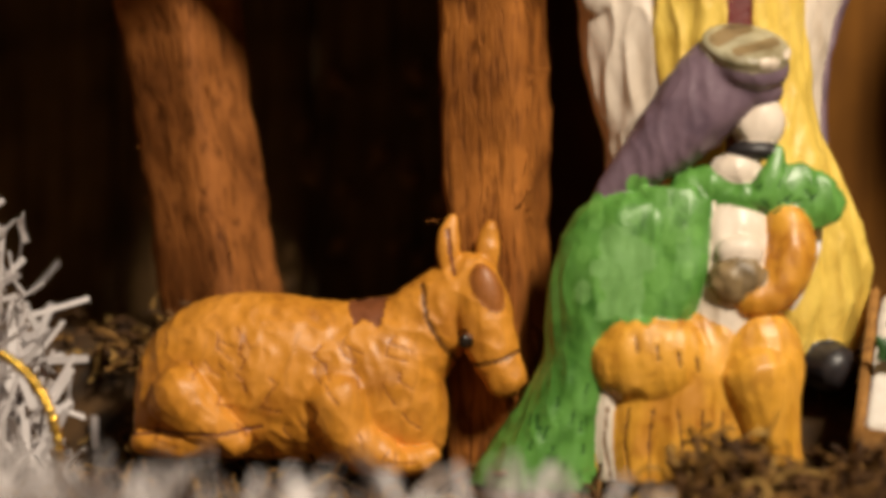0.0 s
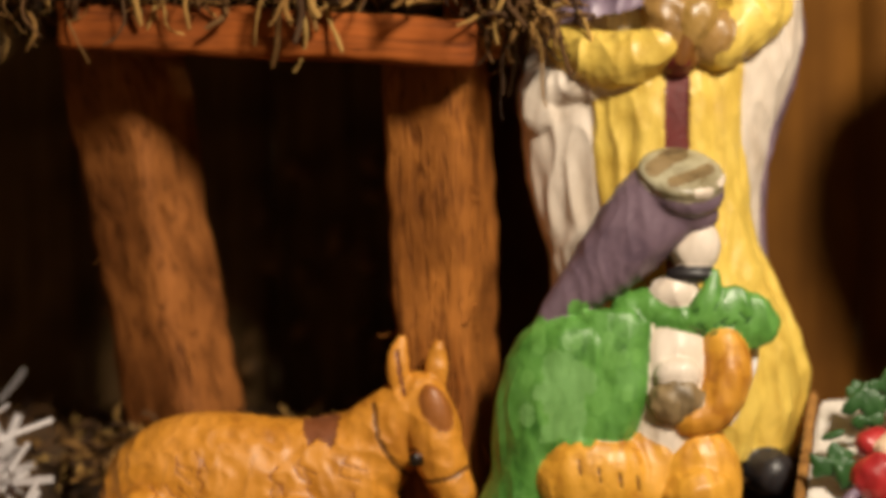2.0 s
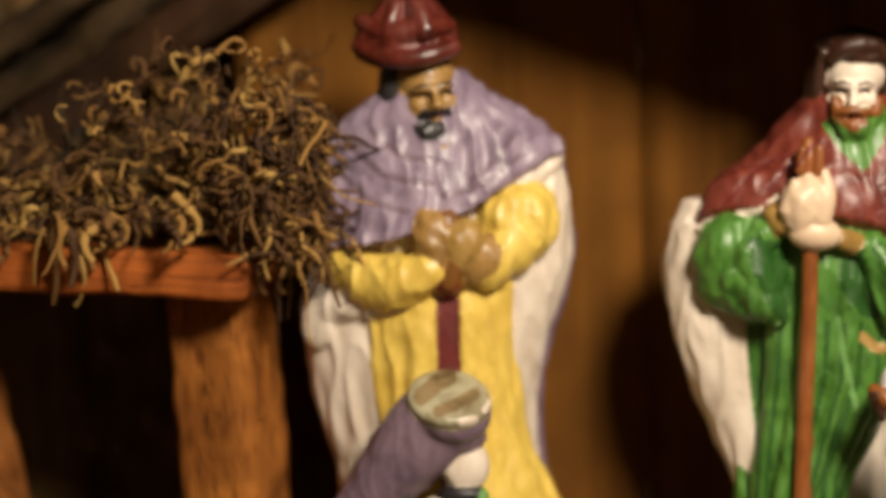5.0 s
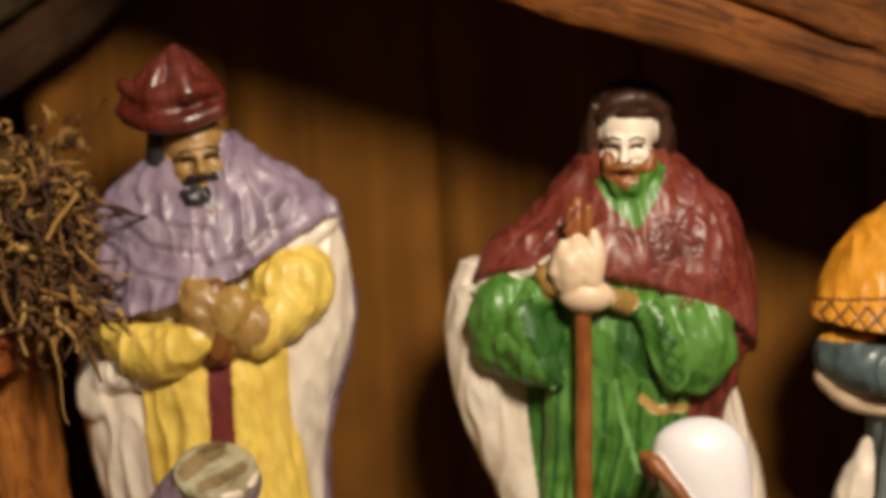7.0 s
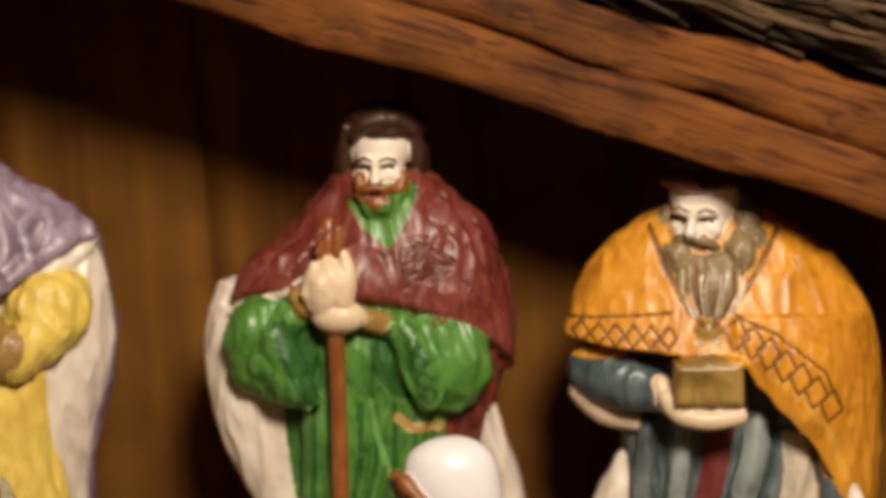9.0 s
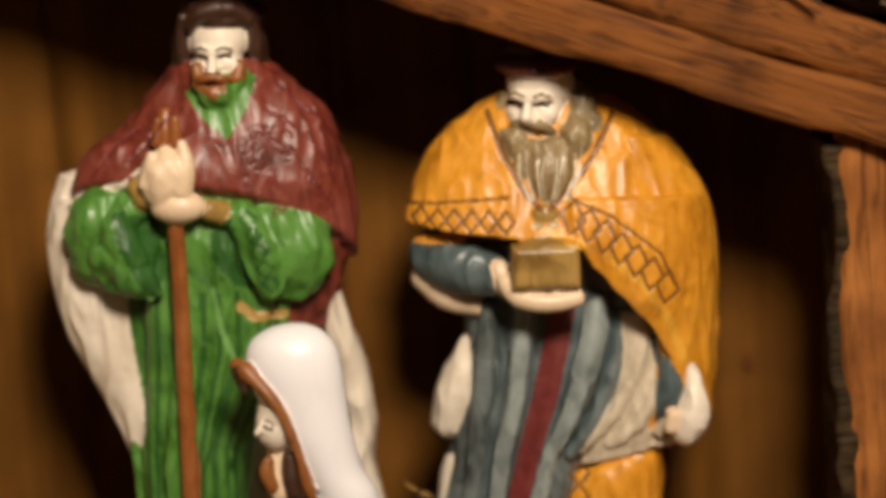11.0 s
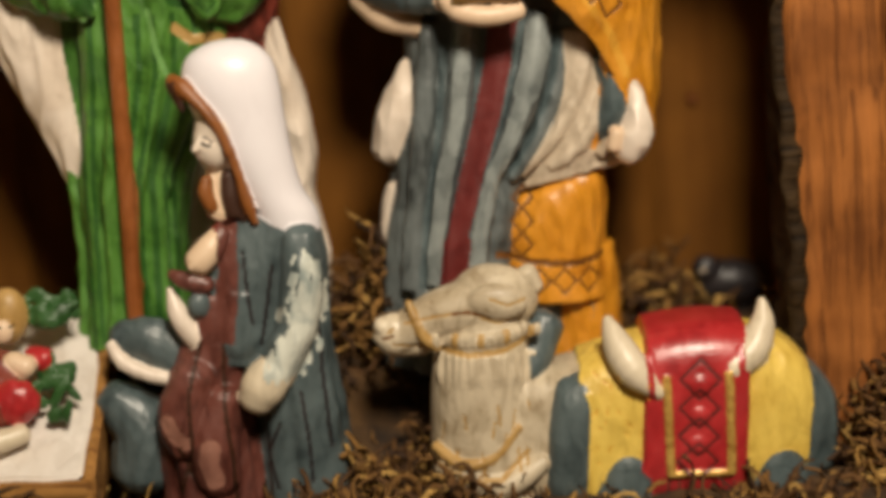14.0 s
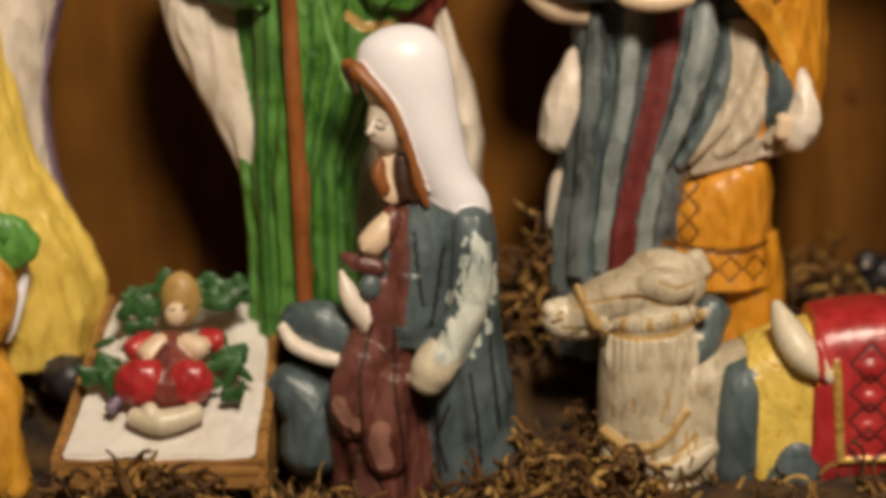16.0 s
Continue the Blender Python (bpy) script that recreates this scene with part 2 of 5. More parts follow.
class Mold:
    """One moulded figure. Units: u across, v down, d away from the viewer; (u0, v0) stands at the place given."""

    def __init__(self, name, place, unit, u0, v0, lean=0.0, turn=0.0, deep=0.8):
        self.deep = deep
        self.name, self.unit, self.u0, self.v0 = name, unit, u0, v0
        self.m = pose(*place, 0, lean, turn)
        self.bm, self.strokes = bmesh.new(), []
        self.mats = []
        self.tree = None

    def at(self, u, v, d):
        return Vector(((u - self.u0) * self.unit, d * self.unit * self.deep, (self.v0 - v) * self.unit))

    def slot(self, mat):
        if mat not in self.mats:
            self.mats.append(mat)
        return self.mats.index(mat)

    def skin(self, loops, mat, closed=True, caps=True, bm=None):
        k = self.slot(mat)
        if bm is None:
            self.tree = None
        bm = bm or self.bm
        rows = [[bm.verts.new(p) for p in loop] for loop in loops]
        n = len(rows[0])
        for a, b in zip(rows, rows[1:]):
            for i in range(n if closed else n - 1):
                j = (i + 1) % n
                f = bm.faces.new((a[i], a[j], b[j], b[i]))
                f.material_index, f.smooth = k, True
        if caps and closed:
            for row in (rows[0], rows[-1]):
                mid = bm.verts.new(sum((q.co for q in row), Vector()) / n)
                for i in range(n):
                    f = bm.faces.new((row[i], row[(i + 1) % n], mid))
                    f.material_index, f.smooth = k, True
        return rows

    def rings(self, rows, mat, n=48, steps=5, folds=(0, 0, 0), arc=None):
        """Level rings: (v, u, half width, half depth, d, tilt, dip). arc=(from, to, thickness): an open shell."""
        rows = [tuple(r) + (0,) * (7 - len(r)) for r in rows]
        fine = glide(rows, steps)
        count, amp, phase = folds
        loops = []
        for j, (v, u, w, h, d, tilt, dip) in enumerate(fine):
            s = j / max(1, len(fine) - 1)
            span = (0, 360) if arc is None else arc[:2]
            m = n if arc is None else n + 1
            outer, inner = [], []
            for i in range(m):
                a = radians(span[0] + (span[1] - span[0]) * i / n)
                g = 1 + amp * (0.25 + 0.75 * s) * (math.sin(count * a + phase + 0.8 * s) + 0.4 * math.sin(1.7 * count * a + 2.0 * phase - s))
                vv = v - tilt * math.cos(a) - dip * math.sin(a)
                outer.append(self.at(u + w * g * math.cos(a), vv, d + h * g * math.sin(a)))
                if arc is not None:
                    th = arc[2]
                    inner.append(self.at(u + (w * g - th) * math.cos(a), vv, d + (h * g - th) * math.sin(a)))
            loops.append(outer + inner[::-1])
        rows = self.skin(loops, mat, True, arc is None)
        if arc is not None:
            for row in (rows[0], rows[-1]):
                for i in range(n):
                    f = self.bm.faces.new((row[i], row[i + 1], row[-2 - i], row[-1 - i]))
                    f.material_index = self.slot(mat)

    def beads(self, rows, mat, n=40, steps=4, square=1.0):
        """Upright rings strung across: (u, top v, bottom v, half depth, d)."""
        loops = []
        for u, a, b, h, d in glide(rows, steps):
            loops.append([self.at(u, (a + b) / 2 - (b - a) / 2 * math.copysign(abs(math.sin(q)) ** square, math.sin(q)), d + h * math.copysign(abs(math.cos(q)) ** square, math.cos(q)))
                          for q in (2 * math.pi * i / n for i in range(n))])
        self.skin(loops, mat)

    def tube(self, rows, mat, n=18, steps=5, flat=1.0, wave=(0, 0.0), bm=None):
        """A limb along (u, v, d, radius); flat: depth of its section over its width."""
        fine = glide(rows, steps)
        pts = [self.at(*r[:3]) for r in fine]
        loops = []
        for i, p in enumerate(pts):
            way = (pts[min(i + 1, len(pts) - 1)] - pts[max(i - 1, 0)]).normalized()
            side = way.cross(Vector((0, 1, 0)))
            side = side.normalized() if side.length > 0.05 else Vector((1, 0, 0))
            back = side.cross(way).normalized()
            r = max(fine[i][3], 0.4) * self.unit
            loops.append([p + (side * math.cos(q) + back * math.sin(q) * flat) * r * (1 + wave[1] * math.sin(wave[0] * q))
                          for q in (2 * math.pi * k / n for k in range(n))])
        self.skin(loops, mat, bm=bm)

    def limb(self, rows, mat, **kw):
        """A tube with rounded ends."""
        a, b = np.array(rows[0], float), np.array(rows[-1], float)
        da, db = np.array(rows[0][:3]) - np.array(rows[1][:3]), np.array(rows[-1][:3]) - np.array(rows[-2][:3])
        da, db = da / (np.linalg.norm(da) + 1e-6), db / (np.linalg.norm(db) + 1e-6)
        first = [(*(a[:3] + da * a[3] * k), a[3] * r) for k, r in ((0.8, 0.12), (0.65, 0.6), (0.35, 0.88))]
        last = [(*(b[:3] + db * b[3] * k), b[3] * r) for k, r in ((0.35, 0.88), (0.65, 0.6), (0.8, 0.12))]
        self.tube(first + list(rows) + last, mat, steps=3, **kw)

    def ball(self, u, v, d, ru, rv, rd, mat, spin=0.0, n=28, lumps=0.0, seed=0.0):
        c, s = math.cos(radians(spin)), math.sin(radians(spin))
        loops = []
        for j in range(1, n // 2):
            t = math.pi * j / (n // 2)
            row = []
            for i in range(n):
                q = 2 * math.pi * i / n
                x, y, z = math.sin(t) * math.cos(q), math.sin(t) * math.sin(q), math.cos(t)
                g = 1 + lumps * noise.noise(Vector((x * 2.2 + seed, y * 2.2, z * 2.2)))
                x, z = x * ru * g, z * rv * g
                row.append(self.at(u + x * c + z * s, v - (z * c - x * s), d + y * rd * g))
            loops.append(row)
        self.skin(loops, mat)

    def block(self, u, v, d, w, h, e, mat, spin=0.0, soft=0.25):
        """A box with rounded corners: half sizes w, h, e."""
        c, s = math.cos(radians(spin)), math.sin(radians(spin))
        k = min(w, h, e) * soft
        prof = [(-1, -k), (-1, 0), (1, 0), (1, -k)]
        loops = []
        for side, inset in prof:
            y = d + side * (e if inset < 0 else e - k)
            loop = []
            ww, hh = w + (inset if inset < 0 else 0), h + (inset if inset < 0 else 0)
            for i in range(24):
                q = 2 * math.pi * i / 24
                x = ww * max(-1, min(1, 1.5 * math.cos(q)))
                z = hh * max(-1, min(1, 1.5 * math.sin(q)))
                loop.append(self.at(u + x * c + z * s, v - (z * c - x * s), y))
            loops.append(loop)
        self.skin(loops, mat)

    def face_depth(self, u, v):
        if self.tree is None:
            self.tree = BVHTree.FromBMesh(self.bm)
        p = self.at(u, v, -2000)
        hit = self.tree.ray_cast(p, Vector((0, 1, 0)))
        return hit[0].y / self.unit / self.deep if hit[0] is not None else None

    def trace(self, pts, r, mat, proud=0.3, loop=False, flat=1.0):
        """A painted or moulded line laid on the front of the figure."""
        if loop:
            pts = list(pts) + [pts[0]]
        k = self.slot(mat)
        for (a, b), (c, d) in zip(pts, pts[1:]):
            n = max(2, int(math.hypot(c - a, d - b) / 2.0))
            for i in range(n + 1):
                u, v = a + (c - a) * i / n, b + (d - b) * i / n
                z = self.face_depth(u, v)
                if z is not None:
                    self.strokes.append((u, v, z, r, k))

    def patch(self, pts, mat, g=4.0, proud=0.0):
        """A painted field on the front, inside the outline."""
        us, vs = [p[0] for p in pts], [p[1] for p in pts]
        k = self.slot(mat)

        def inside(u, v):
            hit = False
            for (a, b), (c, d) in zip(pts, list(pts[1:]) + [pts[0]]):
                if (b > v) != (d > v) and u < a + (c - a) * (v - b) / (d - b):
                    hit = not hit
            return hit
        for u in np.arange(min(us), max(us), 4.0):
            for v in np.arange(min(vs), max(vs), 4.0):
                z = self.face_depth(u, v) if inside(u, v) else None
                if z is not None:
                    self.strokes.append((u, v, z, 3.6, k))

    def done(self, label, category, group="", cell=3.0, rounds=3, drape=2.2, grain=0.011):
        """Fuses all forms into one moulded skin, softens it, and lays the paint on."""
        bmesh.ops.recalc_face_normals(self.bm, faces=self.bm.faces[:])
        raw = bpy.data.meshes.new(self.name)
        self.bm.to_mesh(raw)
        tmp = new(self.name + "_form", raw)
        mod = tmp.modifiers.new("fuse", "REMESH")
        mod.mode, mod.voxel_size, mod.adaptivity = "VOXEL", cell * self.unit, 0.0
        deps = bpy.context.evaluated_depsgraph_get()
        me = bpy.data.meshes.new_from_object(tmp.evaluated_get(deps))
        bpy.data.objects.remove(tmp)
        n = len(me.vertices)
        co = np.empty(n * 3)
        me.vertices.foreach_get("co", co)
        co = co.reshape(n, 3)
        ed = np.empty(len(me.edges) * 2, dtype=np.int64)
        me.edges.foreach_get("vertices", ed)
        ed = ed.reshape(-1, 2)
        deg = np.bincount(ed.ravel(), minlength=n).astype(float)[:, None]
        deg[deg == 0] = 1
        for k in range(rounds):
            acc = np.zeros_like(co)
            for c in range(3):
                acc[:, c] = np.bincount(ed[:, 0], co[ed[:, 1], c], n) + np.bincount(ed[:, 1], co[ed[:, 0], c], n)
            co += (acc / deg - co) * 0.55
        body = BVHTree.FromBMesh(self.bm)
        self.bm.faces.ensure_lookup_table()
        tree = KDTree(max(1, len(self.strokes)))
        for k, (u, v, z, r, m) in enumerate(self.strokes):
            tree.insert((u, v, 0.0), k)
        tree.balance()
        widest = max([s[3] for s in self.strokes], default=0.0)
        for m in self.mats:
            me.materials.append(m)
        me.vertices.foreach_set("co", co.ravel())
        me.update()
        loose = {k for k, m in enumerate(self.mats) if m in CLOTH}
        index = np.zeros(len(me.polygons), dtype=np.int32)
        soft = np.zeros(n)
        line = np.zeros(n)
        for p in me.polygons:
            c, chosen = p.center, -1
            if self.strokes and p.normal.y < 0.25:
                u, v, d = c.x / self.unit + self.u0, self.v0 - c.z / self.unit, c.y / self.unit / self.deep
                for spot, k, gap in tree.find_range((u, v, 0.0), widest):
                    s = self.strokes[k]
                    if gap <= s[3] and k > chosen and abs(s[2] - d) < 16 + s[3]:
                        chosen = k
            if chosen >= 0:
                index[p.index] = self.strokes[chosen][4]
                if self.strokes[chosen][3] < 7:
                    for v in p.vertices:
                        line[v] = 1
            else:
                hit = body.find_nearest(c)
                index[p.index] = self.bm.faces[hit[2]].material_index if hit[2] is not None else 0
            if index[p.index] in loose:
                for v in p.vertices:
                    soft[v] = 1
        nor = np.empty(n * 3)
        me.vertices.foreach_get("normal", nor)
        nor = nor.reshape(n, 3)
        for v in np.nonzero(soft)[0]:
            q = Vector(co[v]) / self.unit
            w = noise.noise(Vector((q.x * 0.030, q.y * 0.030, q.z * grain + q.x * 0.006)))
            w2 = noise.noise(Vector((q.x * 0.07 + 9, q.y * 0.07, q.z * 0.03)))
            co[v] += nor[v] * (1 - 2.4 * abs(w) + 0.25 * w2) * drape * self.unit
        co -= nor * (line * 0.9 * self.unit)[:, None]
        me.vertices.foreach_set("co", co.ravel())
        me.polygons.foreach_set("material_index", index)
        me.polygons.foreach_set("use_smooth", np.ones(len(me.polygons), dtype=bool))
        me.update()
        self.bm.free()
        ob = new(self.name, me)
        ob.matrix_world = self.m
        return tagged(ob, label, category, group)


def head(f, u, v, d, s, yaw, pitch, roll, skin, brow, eye=True, lips=True, gentle=False):
    """A modelled face: brow ridge, sunken eyes, nose, cheeks, lips and chin, turned as the figure looks. Returns the placing of head points."""
    turn = Euler((radians(-pitch), radians(yaw), radians(roll)), "ZYX").to_matrix()

    def at(x, y, z):
        p = turn @ Vector((x, y, z))
        return u + s * p.x, v - s * p.y, d - s * p.z / f.deep

    def lump(x, y, z, a, b, c, mat):
        q = at(x, y, z)
        f.ball(*q, a * s, b * s, c * s / f.deep, mat, spin=roll, n=24)

    def ridge(pts, mat):
        f.limb([(*at(*p[:3]), p[3] * s) for p in pts], mat, n=14, flat=1.0)
    lump(0, 0.30, -0.28, 0.96, 0.98, 0.95, skin)
    lump(0, -0.20, 0.02, 0.76, 1.02, 0.80, skin)
    if gentle:
        ridge([(0, 0.16, 0.80, 0.08), (0, -0.10, 0.92, 0.11), (0, -0.26, 0.98, 0.14)], skin)
        lump(0, -0.62, 0.60, 0.20, 0.16, 0.18, skin)
        f.tree = None
        f.trace([at(x, y, 0.8)[:2] for x, y in ((0.16, 0.02), (0.36, -0.03), (0.54, 0.03))], 0.05 * s, EYE)
        f.trace([at(x, y, 0.8)[:2] for x, y in ((0.14, 0.22), (0.38, 0.28), (0.60, 0.20))], 0.035 * s, brow)
        f.trace([at(x, y, 0.8)[:2] for x, y in ((-0.08, -0.56), (0.12, -0.57))], 0.045 * s, MAROON)
        return at
    ridge([(-0.62, 0.20, 0.60, 0.10), (-0.34, 0.27, 0.80, 0.15), (0, 0.22, 0.86, 0.13), (0.34, 0.27, 0.80, 0.15), (0.62, 0.20, 0.60, 0.10)], skin)
    ridge([(0, 0.20, 0.86, 0.11), (0, -0.06, 1.00, 0.14), (0, -0.27, 1.12, 0.18)], skin)
    lump(-0.16, -0.32, 0.96, 0.12, 0.10, 0.12, skin)
    lump(0.16, -0.32, 0.96, 0.12, 0.10, 0.12, skin)
    lump(-0.44, -0.30, 0.52, 0.30, 0.30, 0.28, skin)
    lump(0.44, -0.30, 0.52, 0.30, 0.30, 0.28, skin)
    lump(0, -0.98, 0.56, 0.32, 0.24, 0.28, skin)
    if lips:
        ridge([(-0.26, -0.60, 0.72, 0.06), (0, -0.56, 0.88, 0.10), (0.26, -0.60, 0.72, 0.06)], MAROON)
        ridge([(-0.20, -0.70, 0.70, 0.06), (0, -0.70, 0.84, 0.10), (0.20, -0.70, 0.70, 0.06)], skin)
    f.tree = None
    if eye:
        for k in (-1, 1):
            f.trace([at(k * x, y, 0.8)[:2] for x, y in ((0.20, 0.02), (0.36, 0.07), (0.54, 0.02))], 0.045 * s, EYE)
            f.trace([at(k * x, y, 0.8)[:2] for x, y in ((0.16, 0.27), (0.38, 0.36), (0.62, 0.27))], 0.050 * s, brow)
    return at


def part(name, bm, mat, parent=None, label=""):
    me = bpy.data.meshes.new(name)
    bmesh.ops.recalc_face_normals(bm, faces=bm.faces[:])
    bm.to_mesh(me)
    bm.free()
    for m in (mat if isinstance(mat, (list, tuple)) else [mat]):
        me.materials.append(m)
    ob = new(name, me)
    if parent is not None:
        ob.parent = parent
    if label:
        ob["label"] = label
    return ob


def timber(lx, ly, lz, cuts=(6, 6, 24), rough=0.0012, seed=0.0, bow=0.0):
    """A rough piece of wood, centred, with uneven faces and broken edges."""
    bm = bmesh.new()
    nx, ny, nz = cuts
    seen = {}

    def vert(i, j, k):
        if (i, j, k) not in seen:
            p = Vector(((i / nx - 0.5) * lx, (j / ny - 0.5) * ly, (k / nz - 0.5) * lz))
            edge = (i in (0, nx)) + (j in (0, ny)) + (k in (0, nz))
            q = Vector((p.x * 130 + seed, p.y * 130, p.z * 130)) 
            p += noise.noise_vector(q) * rough + noise.noise_vector(q * 0.25) * rough * 1.6
            if edge >= 2:
                p -= Vector((p.x / lx, p.y / ly, p.z / lz)) * min(lx, ly, lz) * 0.09
            seen[i, j, k] = bm.verts.new(p)
        return seen[i, j, k]
    for i in range(nx):
        for j in range(ny):
            for k in (0, nz):
                bm.faces.new((vert(i, j, k), vert(i + 1, j, k), vert(i + 1, j + 1, k), vert(i, j + 1, k)))
    for i in range(nx):
        for k in range(nz):
            for j in (0, ny):
                bm.faces.new((vert(i, j, k), vert(i + 1, j, k), vert(i + 1, j, k + 1), vert(i, j, k + 1)))
    for j in range(ny):
        for k in range(nz):
            for i in (0, nx):
                bm.faces.new((vert(i, j, k), vert(i, j + 1, k), vert(i, j + 1, k + 1), vert(i, j, k + 1)))
    for f in bm.faces:
        f.smooth = True
    for e in bm.edges:
        if e.calc_face_angle(0.0) > 0.55:
            e.smooth = False
    return bm


def strands(bm, count, place, length, radius, curl, droop=0.0, sides=3, joints=8, rng=None, up=0.4, comb=None):
    """Curly dry strands, starting at place()."""
    rng = rng or random.Random(1)
    for _ in range(count):
        p = Vector(place(rng))
        way = Vector((rng.gauss(0, 1), rng.gauss(0, 1), rng.gauss(up, 0.8))).normalized()
        if comb is not None:
            way = (Vector(comb) + way * 0.12).normalized()
        axis = Vector((rng.gauss(0, 1), rng.gauss(0, 1), rng.gauss(0, 1))).normalized()
        r0 = radius * rng.uniform(0.5, 1.5)
        step = length * rng.uniform(0.5, 1.4) / joints
        rows = []
        for j in range(joints):
            side = way.orthogonal().normalized()
            back = side.cross(way)
            r = r0 * (1.0 - 0.55 * j / joints) * rng.uniform(0.8, 1.25)
            rows.append([bm.verts.new(p + (side * math.cos(6.283 * k / sides) + back * math.sin(6.283 * k / sides)) * r) for k in range(sides)])
            p = p + way * step
            turn = curl * rng.uniform(0.2, 1.6)
            way = (Matrix.Rotation(turn, 3, axis) @ way + Vector((0, 0, -droop))).normalized()
            axis = (axis + Vector((rng.gauss(0, 0.35), rng.gauss(0, 0.35), rng.gauss(0, 0.35)))).normalized()
        for a, b in zip(rows, rows[1:]):
            for k in range(sides):
                f = bm.faces.new((a[k], a[(k + 1) % sides], b[(k + 1) % sides], b[k]))
                f.smooth = True


def ease(a, b, x):
    t = max(0.0, min(1.0, (x - a) / (b - a)))
    return t * t * (3 - 2 * t)


def ground_z(x, y):
    """Height of the mossy ground: a low front and a raised bank at the back."""
    base = 0.002 + (0.034 - 0.010 * ease(0.16, 0.26, x)) * ease(0.020, 0.046, y)
    base -= 0.012 * ease(-0.03, -0.09, y)
    return base + 0.0025 * noise.noise(Vector((x * 45, y * 45, 0.3))) + 0.0012 * noise.noise(Vector((x * 140, y * 140, 1.3)))


# ---- table and ground ----


def slab(name, x0, x1, y0, y1, z0, z1, mat, label, kind="structure", category=""):
    bm = bmesh.new()
    bmesh.ops.create_cube(bm, size=1)
    for v in bm.verts:
        v.co = Vector(((x0 + x1) / 2 + v.co.x * (x1 - x0), (y0 + y1) / 2 + v.co.y * (y1 - y0), (z0 + z1) / 2 + v.co.z * (z1 - z0)))
    return tagged(part(name, bm, mat), label, category, kind=kind)


slab("tabletop", -0.42, 0.62, -0.24, 0.36, -0.055, -0.026, TABLEWOOD, "dark wooden table top under the nativity scene")

bm = bmesh.new()
NX, NY = 150, 76
grid = [[bm.verts.new((-0.22 + 0.66 * i / NX, -0.15 + 0.32 * j / NY,
                       ground_z(-0.22 + 0.66 * i / NX, -0.15 + 0.32 * j / NY))) for i in range(NX + 1)] for j in range(NY + 1)]
for j in range(NY):
    for i in range(NX):
        bm.faces.new((grid[j][i], grid[j][i + 1], grid[j + 1][i + 1], grid[j + 1][i])).smooth = True
rim = [grid[0][i] for i in range(NX + 1)] + [grid[j][NX] for j in range(1, NY + 1)] + [grid[NY][i] for i in range(NX - 1, -1, -1)] + [grid[j][0] for j in range(NY - 1, 0, -1)]
low = [bm.verts.new((v.co.x, v.co.y, -0.025)) for v in rim]
for i in range(len(rim)):
    k = (i + 1) % len(rim)
    bm.faces.new((rim[i], rim[k], low[k], low[i]))
bm.faces.new(low[::-1])
tagged(part("ground", bm, SOIL), "dark brown mossy earth under the nativity figures", kind="structure")

# ---- the stable ----
stable = tagged(new("stable"), "rustic wooden nativity stable with open front", "stable")


def stable_piece(name, bm, mat, m, label=""):
    ob = part(name, bm, mat, stable, label)
    ob.matrix_basis = m
    return ob


def post(name, foot, top, w, d, mat, seed, label="", turn=0.0):
    a, b = Vector(foot), Vector(top)
    bm = timber(w, d, (b - a).length, (8, 8, 44), 0.0011, seed)
    up = (b - a).normalized()
    front = up.cross(Vector((1, 0, 0))).normalized()
    q = Matrix((front.cross(up), front, up)).transposed().to_4x4()
    return stable_piece(name, bm, mat, Matrix.Translation((a + b) / 2) @ q @ pose(0, 0, 0, 0, 0, turn), label)


mid = post("front_post", (0.0075, 0.034, 0.0), (0.0025, 0.034, 0.148), 0.0215, 0.0250, POSTWOOD, 1.0, "rough-sawn brown post with splinters", -12)
left = post("back_post", (-0.0616, 0.0501, 0.0040), (-0.0838, 0.0420, 0.1484), 0.0240, 0.0250, POSTRED, 9.0, "leaning red-brown post", -28)
right = post("side_post", (0.3275, 0.034, -0.004), (0.3285, 0.034, 0.157), 0.026, 0.0245, SIDEWOOD, 17.0, "straight-grained red-brown post")
stable_piece("bark_strip", timber(0.0045, 0.017, 0.156, (3, 6, 90), 0.0018, 18.0), BARK, pose(0.3155, 0.0305, 0.075), "dark bark left on the post's side")
stable_piece("cross_beam", timber(0.105, 0.014, 0.0125, (36, 5, 6), 0.0008, 4.0), BEAMWOOD, pose(-0.036, 0.013, 0.1455, 0, 3.5, 0), "stained beam along the shed front")
stable_piece("beam_block", timber(0.014, 0.016, 0.018, (5, 5, 6), 0.001, 5.0), POSTWOOD, pose(0.0135, 0.030, 0.1475, 0, 0, 0), "sawn post head")

# splinters on the posts
rng = random.Random(5)
for k in range(110):
    host = rng.choice([mid, mid, mid, left])
    bm = bmesh.new()
    strands(bm, 1, lambda r: (0, 0, 0), rng.uniform(0.003, 0.007), 0.0003, 0.25, sides=4, joints=5, rng=rng, up=-1.2)
    ob = part("splinter", bm, POSTWOOD, stable)
    side = rng.choice([-1, 1])
    base = host.matrix_basis @ Vector((side * (0.0108 if host is mid else 0.0118), -0.008, rng.uniform(-0.06, 0.065)))
    ob.matrix_basis = Matrix.Translation(base)


def board(name, x0, z0, x1, z1, y, thick, deep, mat, seed, label="", rough=0.0012):
    a, b = Vector((x0, y, z0)), Vector((x1, y, z1))
    ang = math.degrees(math.atan2(z1 - z0, x1 - x0))
    return stable_piece(name, timber((b - a).length, deep, thick, (44, 10, 6), rough, seed), mat, Matrix.Translation((a + b) / 2) @ pose(0, 0, 0, 0, -ang, 0), label)


